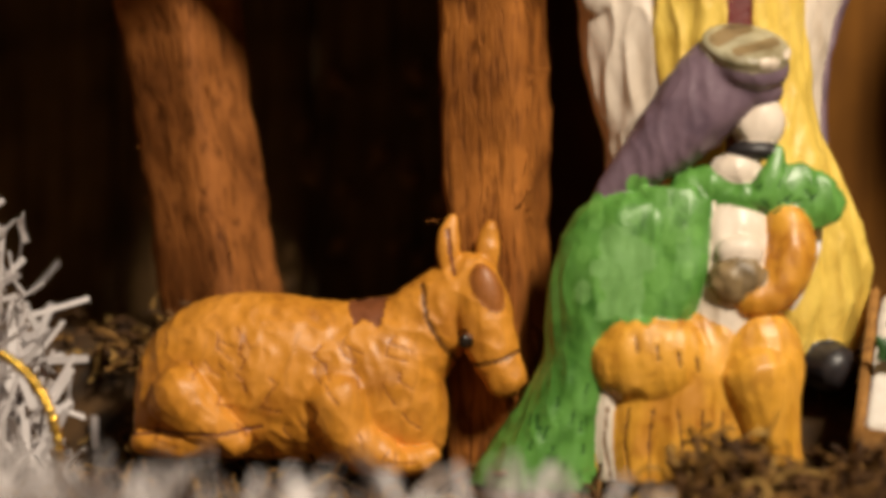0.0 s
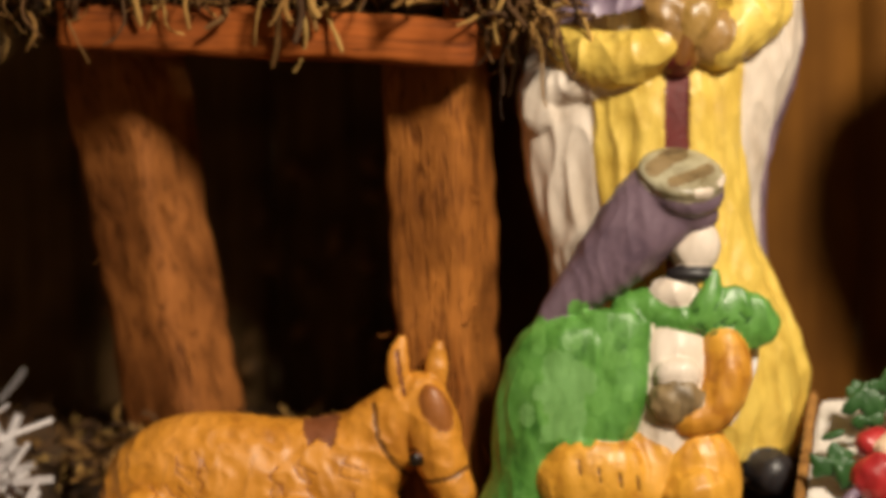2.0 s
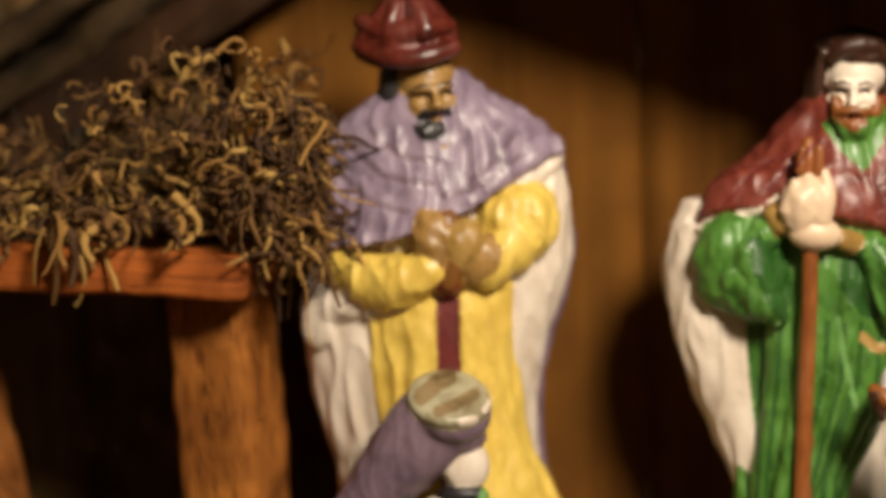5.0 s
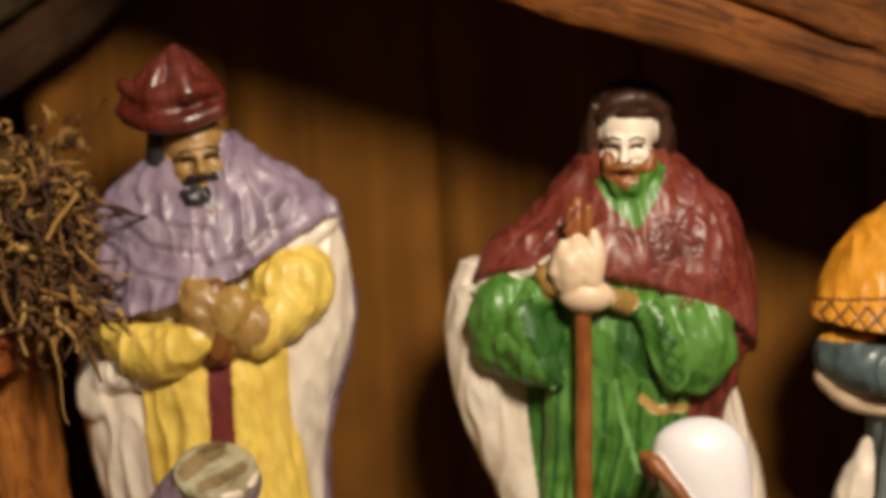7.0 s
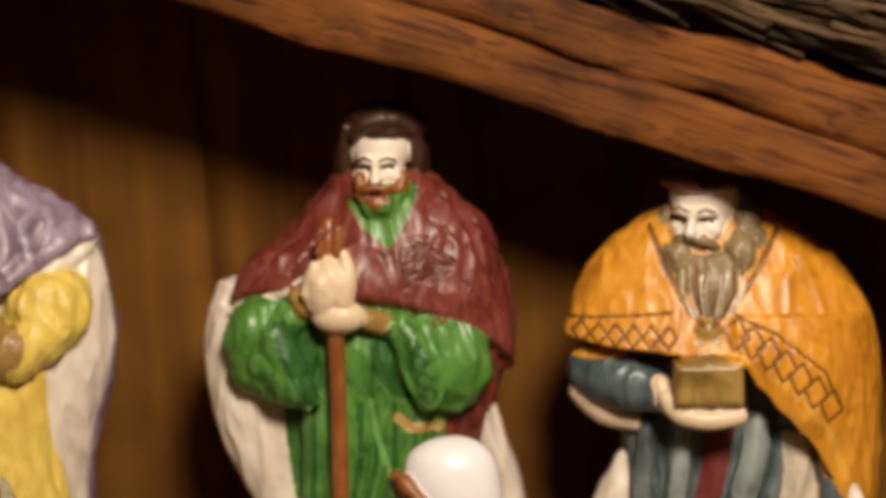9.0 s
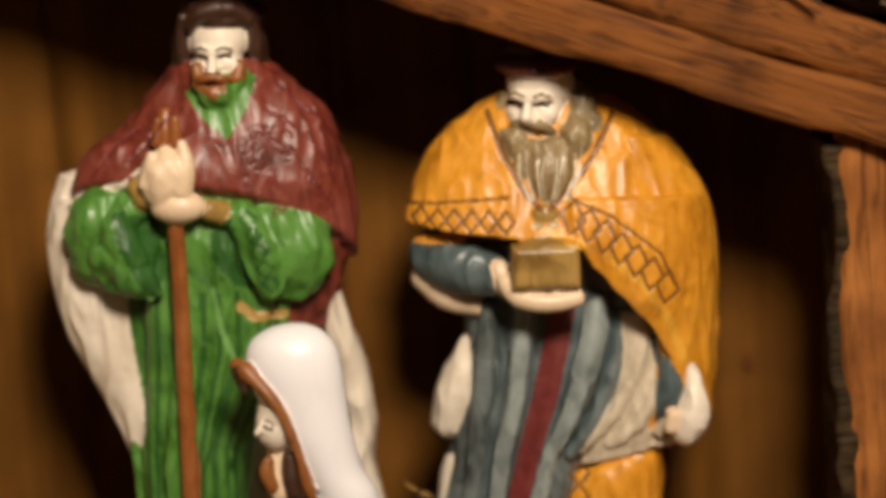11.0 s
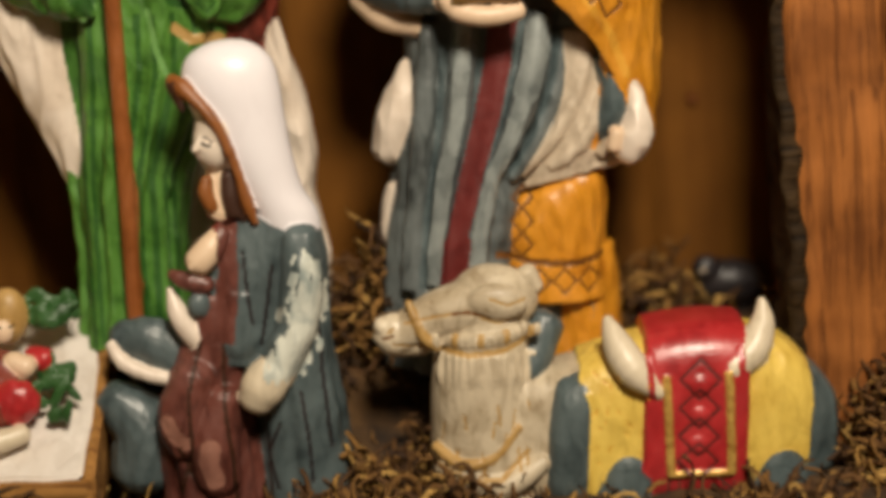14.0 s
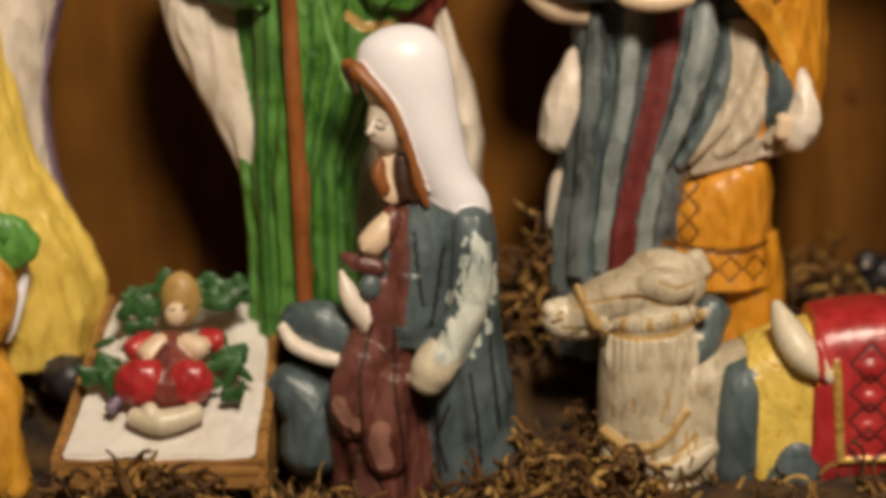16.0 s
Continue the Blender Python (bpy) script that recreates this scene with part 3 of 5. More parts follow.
# back boards
for k in range(7):
    stable_piece("back_board", timber(0.0585, 0.006, 0.29, (8, 3, 20), 0.0004, 20.0 + k), BACKWOOD, pose(0.026 + 0.0582 * k, 0.092, 0.135))
for k in range(3):
    stable_piece("shed_back_board", timber(0.06, 0.006, 0.22, (8, 3, 20), 0.0006, 40.0 + k), DARKWOOD, pose(-0.15 + 0.0605 * k, 0.118, 0.09))
stable_piece("gable_board", timber(0.075, 0.006, 0.075, (8, 3, 10), 0.0006, 44.0), DARKWOOD, pose(-0.0415, 0.1105, 0.1830))
stable_piece("side_board", timber(0.006, 0.12, 0.16, (3, 10, 14), 0.0005, 50.0), BACKWOOD, pose(0.402, 0.06, 0.06))
stable_piece("shed_side_board", timber(0.006, 0.12, 0.18, (3, 10, 14), 0.0005, 51.0), DARKWOOD, pose(-0.182, 0.058, 0.06))
stable_piece("shed_partition", timber(0.005, 0.060, 0.16, (3, 10, 14), 0.0005, 52.0), DARKWOOD, pose(-0.006, 0.082, 0.08))

# roof: two slopes with a face board each, bark planks on top
board("face_board", 0.058, 0.2600, 0.430, 0.1190, 0.0225, 0.0145, 0.013, ROOFWOOD, 3.0, "brown lower face board of the gentle roof slope")
board("face_board", 0.058, 0.2755, 0.430, 0.1345, 0.0265, 0.0150, 0.016, ROOFWOOD, 13.0, "brown upper face board of the gentle roof slope", 0.0018)
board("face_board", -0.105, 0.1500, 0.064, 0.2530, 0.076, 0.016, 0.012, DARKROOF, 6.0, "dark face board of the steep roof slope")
for k in range(4):
    y = 0.052 + 0.026 * k
    board("roof_plank", 0.050, 0.2940 + 0.003 * k, 0.440, 0.1462 + 0.003 * k, y - 0.020, 0.011, 0.0255, BARK if k % 2 == 0 else DARKROOF, 60.0 + k, rough=0.0024)
    board("roof_plank", 0.055, 0.3030 + 0.004 * k, 0.445, 0.1552 + 0.004 * k, y - 0.008, 0.012, 0.0255, BARK, 65.0 + k, rough=0.0028)
    board("roof_plank", -0.125, 0.153 + 0.004 * k, 0.060, 0.266 + 0.004 * k, y + 0.030, 0.010, 0.0255, BARK, 70.0 + k, rough=0.0022)
    board("roof_plank", -0.130, 0.168 + 0.004 * k, 0.056, 0.281 + 0.004 * k, y + 0.042, 0.010, 0.0255, BARK, 75.0 + k, rough=0.0022)
for k in range(3):
    board("shed_roof_plank", -0.185, 0.154 + 0.003 * k, 0.012, 0.154 + 0.003 * k, 0.033 + 0.022 * k, 0.005, 0.0215, BARK, 80.0 + k)

# bark fibres along the roof's edge
rng = random.Random(31)
bm = bmesh.new()


def roof_top(r):
    x = r.uniform(0.12, 0.40)
    return x, r.uniform(0.013, 0.022), 0.2555 - 0.379 * (x - 0.1439) + r.uniform(-0.001, 0.022)


strands(bm, 420, roof_top, 0.05, 0.0008, 0.035, sides=4, joints=9, rng=rng, comb=(0.935, 0, -0.355))
part("bark_fibres", bm, BARKFIBRE, stable, "grey-brown bark fibres on the roof edge")["kind"] = "stuff"

# knots in the back boards
for x, z, r in ((0.2933, 0.1382, 0.0022), (0.3006, 0.0835, 0.0019)):
    bm = bmesh.new()
    bmesh.ops.create_cone(bm, cap_ends=True, segments=18, radius1=r, radius2=r * 0.8, depth=0.0012)
    stable_piece("knot", bm, ROOFWOOD, pose(x, 0.0885, z, 90, 0, 0), "dark round knot")

# ---- figures ----


def donkey():
    f = Mold("donkey_figurine", (-0.0379, 0.014, 0.0112), 0.0001375, 550, 810, -1.0, 8, 0.9)
    f.beads([(240, 700, 760, 14, 10), (250, 640, 785, 55, 10), (285, 580, 800, 85, 8), (345, 537, 806, 104, 5), (420, 519, 808, 112, 3), (500, 521, 812, 112, 0),
             (600, 534, 822, 108, 0), (680, 527, 826, 100, -5), (735, 516, 820, 86, -8), (766, 566, 812, 62, -8), (784, 660, 792, 36, -8), (792, 710, 760, 10, -8)], DONKEY)
    f.limb([(690, 640, -5, 100), (750, 585, -12, 82), (805, 525, -25, 62), (835, 490, -34, 46)], DONKEY, n=26, flat=0.8)
    f.limb([(838, 482, -40, 38), (850, 530, -48, 50), (864, 590, -56, 48), (882, 640, -62, 40), (895, 668, -66, 38)], DONKEY, n=26, flat=0.85)
    f.tube([(806, 490, -50, 12), (797, 455, -50, 19), (798, 415, -46, 17), (806, 383, -42, 6)], DONKEY, flat=0.6)
    f.tube([(858, 490, -40, 16), (864, 450, -42, 20), (868, 415, -40, 16), (872, 393, -38, 7)], DONKEY, flat=0.6)
    f.ball(862, 522, -78, 28, 56, 22, DONKEY_MID, spin=-12)
    f.ball(823, 600, -94, 12, 14, 9, EYE)
    f.ball(905, 668, -88, 16, 12, 12, DONKEY)
    f.limb([(262, 770, -70, 22), (330, 775, -88, 24), (420, 768, -92, 20)], DONKEY)
    f.limb([(330, 690, -80, 60), (380, 740, -88, 46), (430, 775, -90, 26)], DONKEY)
    f.limb([(600, 700, -72, 62), (630, 770, -86, 44), (700, 808, -92, 26)], DONKEY)
    f.limb([(640, 800, -70, 30), (720, 812, -70, 26), (764, 800, -60, 18)], DONKEY)
    rr = random.Random(3)
    f.tree = None
    for _ in range(40):
        u, v = rr.uniform(290, 760), rr.uniform(570, 790)
        f.trace([(u, v), (u + rr.uniform(-16, 16), v + rr.uniform(8, 20)), (u + rr.uniform(-6, 34), v + rr.uniform(20, 36))], 1.8, DONKEY_MID, -0.3)
    f.trace([(752, 505), (757, 560), (782, 605), (812, 640)], 4.5, TRIM)
    f.trace([(812, 640), (850, 642), (888, 632), (914, 620)], 4.0, TRIM)
    f.trace([(812, 588), (824, 583), (836, 592)], 2.4, DONKEY_DARK)
    f.trace([(796, 410), (800, 450), (806, 485)], 4.0, DONKEY_DARK)
    f.patch([(620, 535), (690, 525), (675, 575), (650, 560), (632, 572)], DONKEY_DARK)
    f.trace([(250, 757), (320, 752), (400, 756), (470, 745)], 3.0, DONKEY_DARK)
    f.done("glazed tan donkey figurine lying on the moss", "figurine", "animal figurines", drape=2.6, grain=0.026)


donkey()


def kneeling_king():
    f = Mold("kneeling_king_figurine", (0.0370, 0.010, 0.0317), 0.0001381, 1000, 880, 0.2, 8)
    # trailing cloak and back
    f.rings([(560, 1040, 70, 55, 20), (600, 1030, 112, 75, 10), (680, 1005, 118, 85, 10), (760, 975, 98, 90, 15), (850, 945, 76, 92, 20), (940, 905, 84, 96, 22),
             (1010, 880, 105, 100, 20), (1062, 872, 118, 105, 18)], GREENLIT, n=80, folds=(6, 0.05, 0.6))
    f.rings([(548, 1090, 70, 50, 0), (600, 1090, 90, 66, 0), (700, 1085, 85, 76, -6), (790, 1040, 86, 82, -6), (860, 1005, 70, 80, 0)], GREENLIT, n=80, folds=(5, 0.05, 1.4))
    f.rings([(800, 972, 42, 46, -12), (860, 976, 44, 50, -14), (950, 984, 44, 52, -14), (1045, 1000, 46, 54, -14)], CREAM, n=40)
    # yellow tunic over the knees
    f.rings([(760, 1180, 95, 60, -10), (850, 1140, 160, 84, -14), (950, 1112, 160, 90, -14), (1045, 1112, 155, 92, -12)], OCHRE, n=80, folds=(11, 0.05, 0.2))
    f.ball(1050, 838, -60, 104, 78, 62, OCHRE, spin=-4)
    f.ball(1232, 860, -58, 74, 108, 58, OCHRE, spin=6)
    f.limb([(1225, 860, -60, 70), (1250, 960, -60, 52), (1270, 1010, -64, 38)], OCHRE)
    # chest, arm, gift
    f.rings([(555, 1190, 50, 36, -10), (620, 1190, 66, 50, -18), (720, 1190, 80, 58, -22), (790, 1190, 80, 60, -20)], CREAM)
    f.limb([(1275, 600, -30, 38), (1282, 660, -45, 44), (1255, 720, -62, 36), (1205, 735, -76, 28)], OCHRE)
    f.ball(1188, 700, -84, 48, 42, 34, BEARD, lumps=0.2)
    f.ball(1192, 655, -78, 40, 28, 26, CREAM)
    f.tube([(1338, 600, 10, 6), (1330, 650, 6, 10), (1305, 720, 0, 9), (1288, 755, -5, 5)], WHITE)
    f.ball(1296, 562, -40, 78, 54, 24, GREENLIT, spin=14, lumps=0.12)
    f.ball(1210, 566, -36, 60, 30, 22, GREENLIT, spin=-6, lumps=0.12)
    f.tube([(1225, 575, -44, 26), (1248, 530, -46, 24), (1260, 476, -40, 6)], GREENLIT, flat=0.6)
    # head, scarf, hat
    f.ball(1226, 436, -10, 46, 50, 44, CREAM)
    f.ball(1192, 520, -14, 46, 34, 40, CREAM)
    f.ball(1170, 548, -4, 90, 40, 44, GREENLIT)
    f.ball(1220, 484, -22, 46, 17, 34, BLACK)
    f.limb([(945, 590, 10, 8), (985, 548, 4, 26), (1035, 505, 0, 46), (1088, 452, -4, 64), (1145, 390, -4, 76), (1180, 358, -4, 78)], PURPLE, n=30, flat=0.75, wave=(5, 0.03))
    f.ball(1185, 372, -8, 84, 46, 70, PURPLE, spin=8)
    ax = f.at(1198, 272, -70) - f.at(1203, 352, -12)
    ax.normalize()
    side = Vector((1, 0, -0.09)).normalized()
    back = side.cross(ax).normalized()
    mid_p = f.at(1203, 326, -14)
    loops = []
    for h, r in ((-26, 70), (-12, 77), (2, 76), (8, 70), (10, 74), (24, 76), (31, 70), (35, 56), (37, 30), (38, 8)):
        loops.append([mid_p + ax * h * f.unit + (side * math.cos(q) + back * math.sin(q)) * r * f.unit for q in (6.2832 * i / 36 for i in range(36))])
    f.skin(loops[:4], PURPLE)
    f.skin(loops[3:], HATGREY)
    f.trace([(1150, 300), (1180, 282), (1205, 272)], 13, BEARD, 0, flat=0.1)
    f.trace([(1180, 322), (1215, 312), (1250, 300)], 9, BEARD, 0, flat=0.12)
    f.trace([(1225, 342), (1245, 340)], 9, CREAM, 0, flat=0.15)
    f.trace([(1268, 325), (1275, 318)], 8, CREAM, 0, flat=0.15)
    rr = random.Random(8)
    for u, v in ((1018, 800), (1052, 812), (1088, 822), (1120, 830)):
        f.trace([(u, v), (u + 3, v + 22)], 2.4, TRIM, 0)
    for u in (975, 1010, 1050, 1090, 1130, 1165):
        f.trace([(u, 920), (u + rr.uniform(-8, 8), 975), (u + rr.uniform(-8, 8), 1035)], 2.0, TRIM, 0)
    for _ in range(14):
        u, v = rr.uniform(1225, 1325), rr.uniform(525, 590)
        f.trace([(u, v), (u + rr.uniform(-14, 14), v + rr.uniform(-12, 12))], 2.2, GREEN_DEEP, 0)
    # highlight on the cloak, dabbed into the colour in paler greens
    for count, cu, spread, mat in ((90, 1012, 34, GREENSHEEN), (60, 992, 20, GREENPALE)):
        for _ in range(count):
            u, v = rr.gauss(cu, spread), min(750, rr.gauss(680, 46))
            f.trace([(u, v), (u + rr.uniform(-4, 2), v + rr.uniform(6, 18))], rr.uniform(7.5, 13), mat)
    for _ in range(18):
        u, v = rr.uniform(840, 950), rr.uniform(860, 1050)
        f.trace([(u, v), (u - rr.uniform(0, 8), v + rr.uniform(10, 30))], rr.uniform(1.5, 3.5), GREEN_DEEP, -0.2, flat=0.3)
    f.done("kneeling king figurine, green cloak, purple scarf, flat hat", "figurine", "king figurines", drape=2.4)


kneeling_king()


def yellow_king():
    f = Mold("yellow_king_figurine", (0.0625, 0.040, 0.1331), 0.0001494, 868, 500, 1.3, 6.8, 0.9)
    # cream-lined cloak
    f.rings([(240, 862, 190, 70, 20), (330, 860, 222, 90, 20), (440, 858, 226, 105, 24), (520, 836, 226, 110, 26), (600, 828, 208, 110, 26), (700, 828, 192, 108, 26),
             (820, 850, 178, 106, 24), (940, 870, 196, 110, 20), (1040, 880, 205, 114, 20), (1135, 880, 196, 116, 20)], CREAM, n=64, folds=(4, 0.012, 0.4))
    f.rings([(250, 875, 196, 74, 34), (440, 870, 224, 112, 40), (600, 842, 206, 116, 42), (700, 842, 192, 114, 42), (820, 862, 180, 112, 40), (1000, 885, 200, 116, 36)],
            PURPLE, arc=(-10, 190, 20))
    # yellow robe
    f.rings([(420, 850, 150, 70, -28), (520, 850, 138, 82, -30), (640, 856, 132, 84, -32), (760, 876, 132, 86, -34), (860, 900, 150, 90, -34), (960, 920, 172, 96, -30),
             (1050, 925, 172, 100, -26), (1135, 915, 160, 100, -24)], YELLOW, n=140, folds=(10, 0.06, 1.2))
    f.trace([(868, 480), (868, 600), (870, 760), (880, 920), (888, 1120)], 21, WINE, 0.2, flat=0.25)
    f.limb([(690, 440, -40, 38), (740, 470, -80, 46), (800, 462, -112, 42), (840, 440, -128, 30)], YELLOW)
    f.limb([(650, 560, -10, 42), (660, 520, -20, 40), (720, 510, -60, 28), (800, 500, -90, 20)], CREAM)
    f.ball(985, 372, -52, 74, 72, 66, YELLOW, lumps=0.12)
    f.limb([(1010, 340, -30, 50), (980, 400, -70, 52), (930, 450, -104, 34)], YELLOW)
    # hands with a golden gift
    f.ball(850, 400, -118, 44, 60, 40, DARKSKIN, spin=-20, lumps=0.16)
    f.ball(925, 430, -112, 40, 46, 36, DARKSKIN, spin=25, lumps=0.16)
    f.ball(893, 402, -128, 40, 48, 32, GOLD, spin=18, lumps=0.14)
    f.limb([(868, 360, -120, 18), (880, 420, -136, 16), (870, 470, -128, 18)], TRIM)
    f.ball(868, 466, -112, 34, 28, 30, TRIM, lumps=0.16)
    # shoulder cape
    f.rings([(108, 842, 60, 48, 0), (150, 845, 104, 66, 0, 2, 4), (200, 852, 176, 84, 0, 6, 10), (250, 862, 206, 98, -4, 10, 22), (300, 845, 196, 108, -12, 44, 34),
             (335, 820, 176, 112, -18, 62, 42)], LILAC, n=90, folds=(7, 0.04, 2.0))
    for q in ((680, 280, 740, 330, 800, 345), (700, 235, 760, 285, 840, 300), (900, 300, 950, 260, 985, 220), (860, 320, 930, 300, 1000, 250), (740, 210, 790, 250, 850, 262)):
        f.trace([(q[0], q[1]), (q[2], q[3]), (q[4], q[5])], 5, PURPLE, -0.4, flat=0.7)
    f.tube([(1066, 250, -2, 12), (1030, 288, -30, 14), (960, 300, -76, 12)], CREAM)
    # head
    at = head(f, 838, 142, -34, 56, 14, -8, 4, DARKSKIN, BLACK)
    f.ball(840, 212, -64, 36, 24, 30, BLACK, lumps=0.2)
    f.limb([(790, 150, -36, 10), (798, 188, -54, 11), (824, 208, -70, 11)], BLACK)
    for k in (-1, 1):
        f.limb([(*at(k * 0.06, -0.46, 1.0)[:3], 5), (*at(k * 0.34, -0.52, 0.88)[:3], 6), (*at(k * 0.52, -0.74, 0.62)[:3], 5)], BLACK, n=12)
    f.tree = None
    f.ball(780, 140, -10, 30, 70, 42, BLACK)
    f.tube([(742, 178, -20, 8), (770, 222, -56, 8), (830, 246, -84, 8), (880, 232, -78, 8)], GOLD)
    # turban: wound cloth rising to a peak
    f.ball(800, 60, -14, 92, 40, 82, TURBAN, spin=-8, lumps=0.1)
    f.rings([(-42, 806, 10, 10, -14), (-32, 806, 26, 24, -16), (-10, 806, 50, 44, -16), (20, 802, 76, 66, -14), (50, 798, 90, 80, -12), (80, 800, 84, 76, -12)], TURBAN, n=40, folds=(7, 0.06, 0.5))
    f.limb([(720, 62, -40, 16), (770, 84, -84, 17), (830, 84, -98, 17), (884, 66, -72, 15)], TURBAN, n=20)
    f.limb([(722, 20, -40, 14), (776, 44, -78, 20), (842, 30, -84, 18), (876, 30, -50, 14)], TURBAN, n=20)
    f.limb([(836, 40, -92, 20), (822, 0, -72, 20), (808, -36, -34, 12)], TURBAN, n=20)
    f.limb([(770, 40, -84, 12), (786, -4, -62, 14), (802, -34, -30, 8)], TURBAN, n=20)
    # shoes
    f.limb([(1020, 1150, -70, 42), (1045, 1158, -110, 40)], BLACK)
    f.limb([(880, 1150, -70, 42), (885, 1158, -110, 40)], BLACK)
    f.done("standing king figurine, yellow robe, lilac cape, red turban", "figurine", "king figurines", drape=4.5)


yellow_king()


def shepherd():
    f = Mold("shepherd_figurine", (0.1597, 0.042, 0.1395), 0.0001427, 640, 600, 3.6, 4.6, 1.0)
    # green robe
    f.rings([(480, 650, 130, 70, -12), (600, 655, 140, 84, -14), (720, 655, 142, 86, -14), (850, 640, 128, 86, -12), (1000, 608, 100, 84, -10), (1130, 604, 88, 82, -8),
             (1290, 604, 96, 88, -8)], GREEN, n=140, folds=(13, 0.10, 0.5))
    # cloak: cream lining with maroon outside
    f.rings([(500, 620, 230, 92, 30), (580, 610, 246, 100, 34), (660, 612, 246, 104, 36), (760, 640, 244, 108, 38), (860, 672, 244, 110, 38), (960, 706, 226, 112, 38),
             (1040, 720, 206, 112, 38), (1150, 730, 220, 114, 36), (1240, 730, 214, 114, 36)], CREAM, n=64, arc=(-22, 202, 26), folds=(4, 0.02, 1.0))
    f.rings([(300, 680, 78, 60, 10), (350, 682, 128, 78, 8, 4, 4), (410, 684, 182, 92, 4, 6, 8), (470, 668, 222, 102, 2, -18, -26), (535, 660, 242, 108, 0, -36, -62), (592, 656, 250, 112, 0, -46, -86)], MAROON, n=96, folds=(7, 0.026, 0.0))
    f.rings([(480, 668, 232, 94, 30), (580, 672, 240, 104, 34), (680, 664, 222, 106, 36), (780, 664, 196, 108, 38)], MAROON, arc=(-58, 80, 14))
    f.limb([(420, 545, -36, 10), (500, 505, -70, 11), (545, 480, -88, 8)], CREAM)
    f.rings([(540, 452, 66, 36, 6), (600, 448, 80, 42, 4), (680, 450, 80, 46, 2), (770, 468, 76, 50, 0), (860, 496, 62, 50, 0), (960, 524, 44, 48, 0), (1050, 542, 22, 40, 4)], CREAM, n=40)
    # wash lines along the robe's grooves, with crease shade in their colour
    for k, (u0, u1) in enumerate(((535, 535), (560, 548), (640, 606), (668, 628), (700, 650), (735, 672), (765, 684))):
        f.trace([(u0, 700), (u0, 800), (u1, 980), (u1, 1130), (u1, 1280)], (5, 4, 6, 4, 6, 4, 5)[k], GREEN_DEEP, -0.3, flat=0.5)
    # sleeves
    f.ball(492, 606, -62, 86, 96, 50, GREEN, spin=-28, lumps=0.1, seed=3, n=40)
    f.limb([(470, 620, -82, 34), (525, 665, -96, 34), (562, 692, -98, 14)], GREEN, n=26)
    f.limb([(540, 530, -84, 26), (500, 580, -92, 34), (520, 640, -98, 30)], GREEN)
    f.ball(768, 622, -62, 92, 92, 54, GREEN, spin=24, lumps=0.1, seed=7, n=40)
    f.limb([(706, 560, -92, 28), (742, 620, -100, 34), (760, 690, -96, 24)], GREEN, n=26)
    f.limb([(820, 590, -58, 40), (830, 650, -56, 38), (800, 700, -60, 24)], GREEN)
    # sleeve ridges; the two paler greens paint light on the crests
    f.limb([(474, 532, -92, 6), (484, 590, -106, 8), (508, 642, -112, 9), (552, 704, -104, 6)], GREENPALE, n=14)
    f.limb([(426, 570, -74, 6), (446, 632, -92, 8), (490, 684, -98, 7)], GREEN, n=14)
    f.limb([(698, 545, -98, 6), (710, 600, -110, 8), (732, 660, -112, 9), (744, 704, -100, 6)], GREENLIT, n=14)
    f.limb([(800, 560, -92, 6), (836, 612, -86, 8), (846, 660, -74, 6)], GREEN, n=14)
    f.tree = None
    # hollows between the ridges filled with deep green as painted shade
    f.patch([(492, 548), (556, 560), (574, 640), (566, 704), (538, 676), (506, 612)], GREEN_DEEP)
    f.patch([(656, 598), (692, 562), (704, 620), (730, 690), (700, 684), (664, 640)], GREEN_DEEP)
    for k in range(5):
        u, v = 722 + k * 9, 566 + k * 28
        f.trace([(u, v - 15), (u + 16, v), (u + 2, v + 15), (u - 13, v), (u, v - 15)], 2.2, GREEN_DEEP, 0.2)
    # staff and hands
    f.tube([(588, 372, -108, 10), (590, 395, -112, 15), (592, 440, -116, 16), (602, 620, -118, 15), (606, 900, -112, 15), (610, 1290, -106, 15)], STAFFWOOD)
    f.limb([(578, 392, -128, 9), (574, 430, -130, 10)], STAFFWOOD)
    f.limb([(606, 390, -128, 9), (606, 430, -130, 10)], STAFFWOOD)
    f.ball(586, 490, -126, 44, 52, 34, SKIN, spin=10, lumps=0.15)
    f.limb([(616, 432, -130, 10), (622, 470, -134, 17), (612, 510, -132, 22)], SKIN)
    f.limb([(566, 450, -134, 10), (556, 500, -134, 16)], SKIN)
    f.ball(606, 540, -124, 48, 30, 32, SKIN)
    f.limb([(655, 548, -110, 20), (686, 560, -98, 20)], GOLD)
    f.limb([(532, 506, -98, 17), (552, 528, -110, 20)], GOLD)
    # collar
    f.rings([(315, 686, 56, 50, -14), (350, 686, 74, 58, -18, 6, 12), (392, 690, 60, 56, -30, 0, 22)], GREEN)
    f.patch([(618, 352), (640, 336), (700, 338), (742, 322), (722, 380), (692, 428), (655, 398)], GREEN)
    f.trace([(612, 350), (645, 400), (690, 440)], 6, MAROON, flat=0.6)
    f.trace([(765, 330), (735, 390), (700, 440), (650, 470)], 9, MAROON, flat=0.5)
    # head
    at = head(f, 676, 280, -30, 54, -8, -16, 3, PALE, HAIR, lips=False)
    f.ball(684, 222, 6, 74, 44, 66, HAIR, lumps=0.16)
    f.ball(682, 226, -26, 62, 30, 46, HAIR, lumps=0.16)
    for pts in ([(630, 238, -56, 10), (650, 216, -66, 15), (682, 208, -66, 16)], [(672, 212, -72, 8), (700, 208, -62, 14), (728, 226, -44, 16)]):
        f.limb(pts, HAIR)
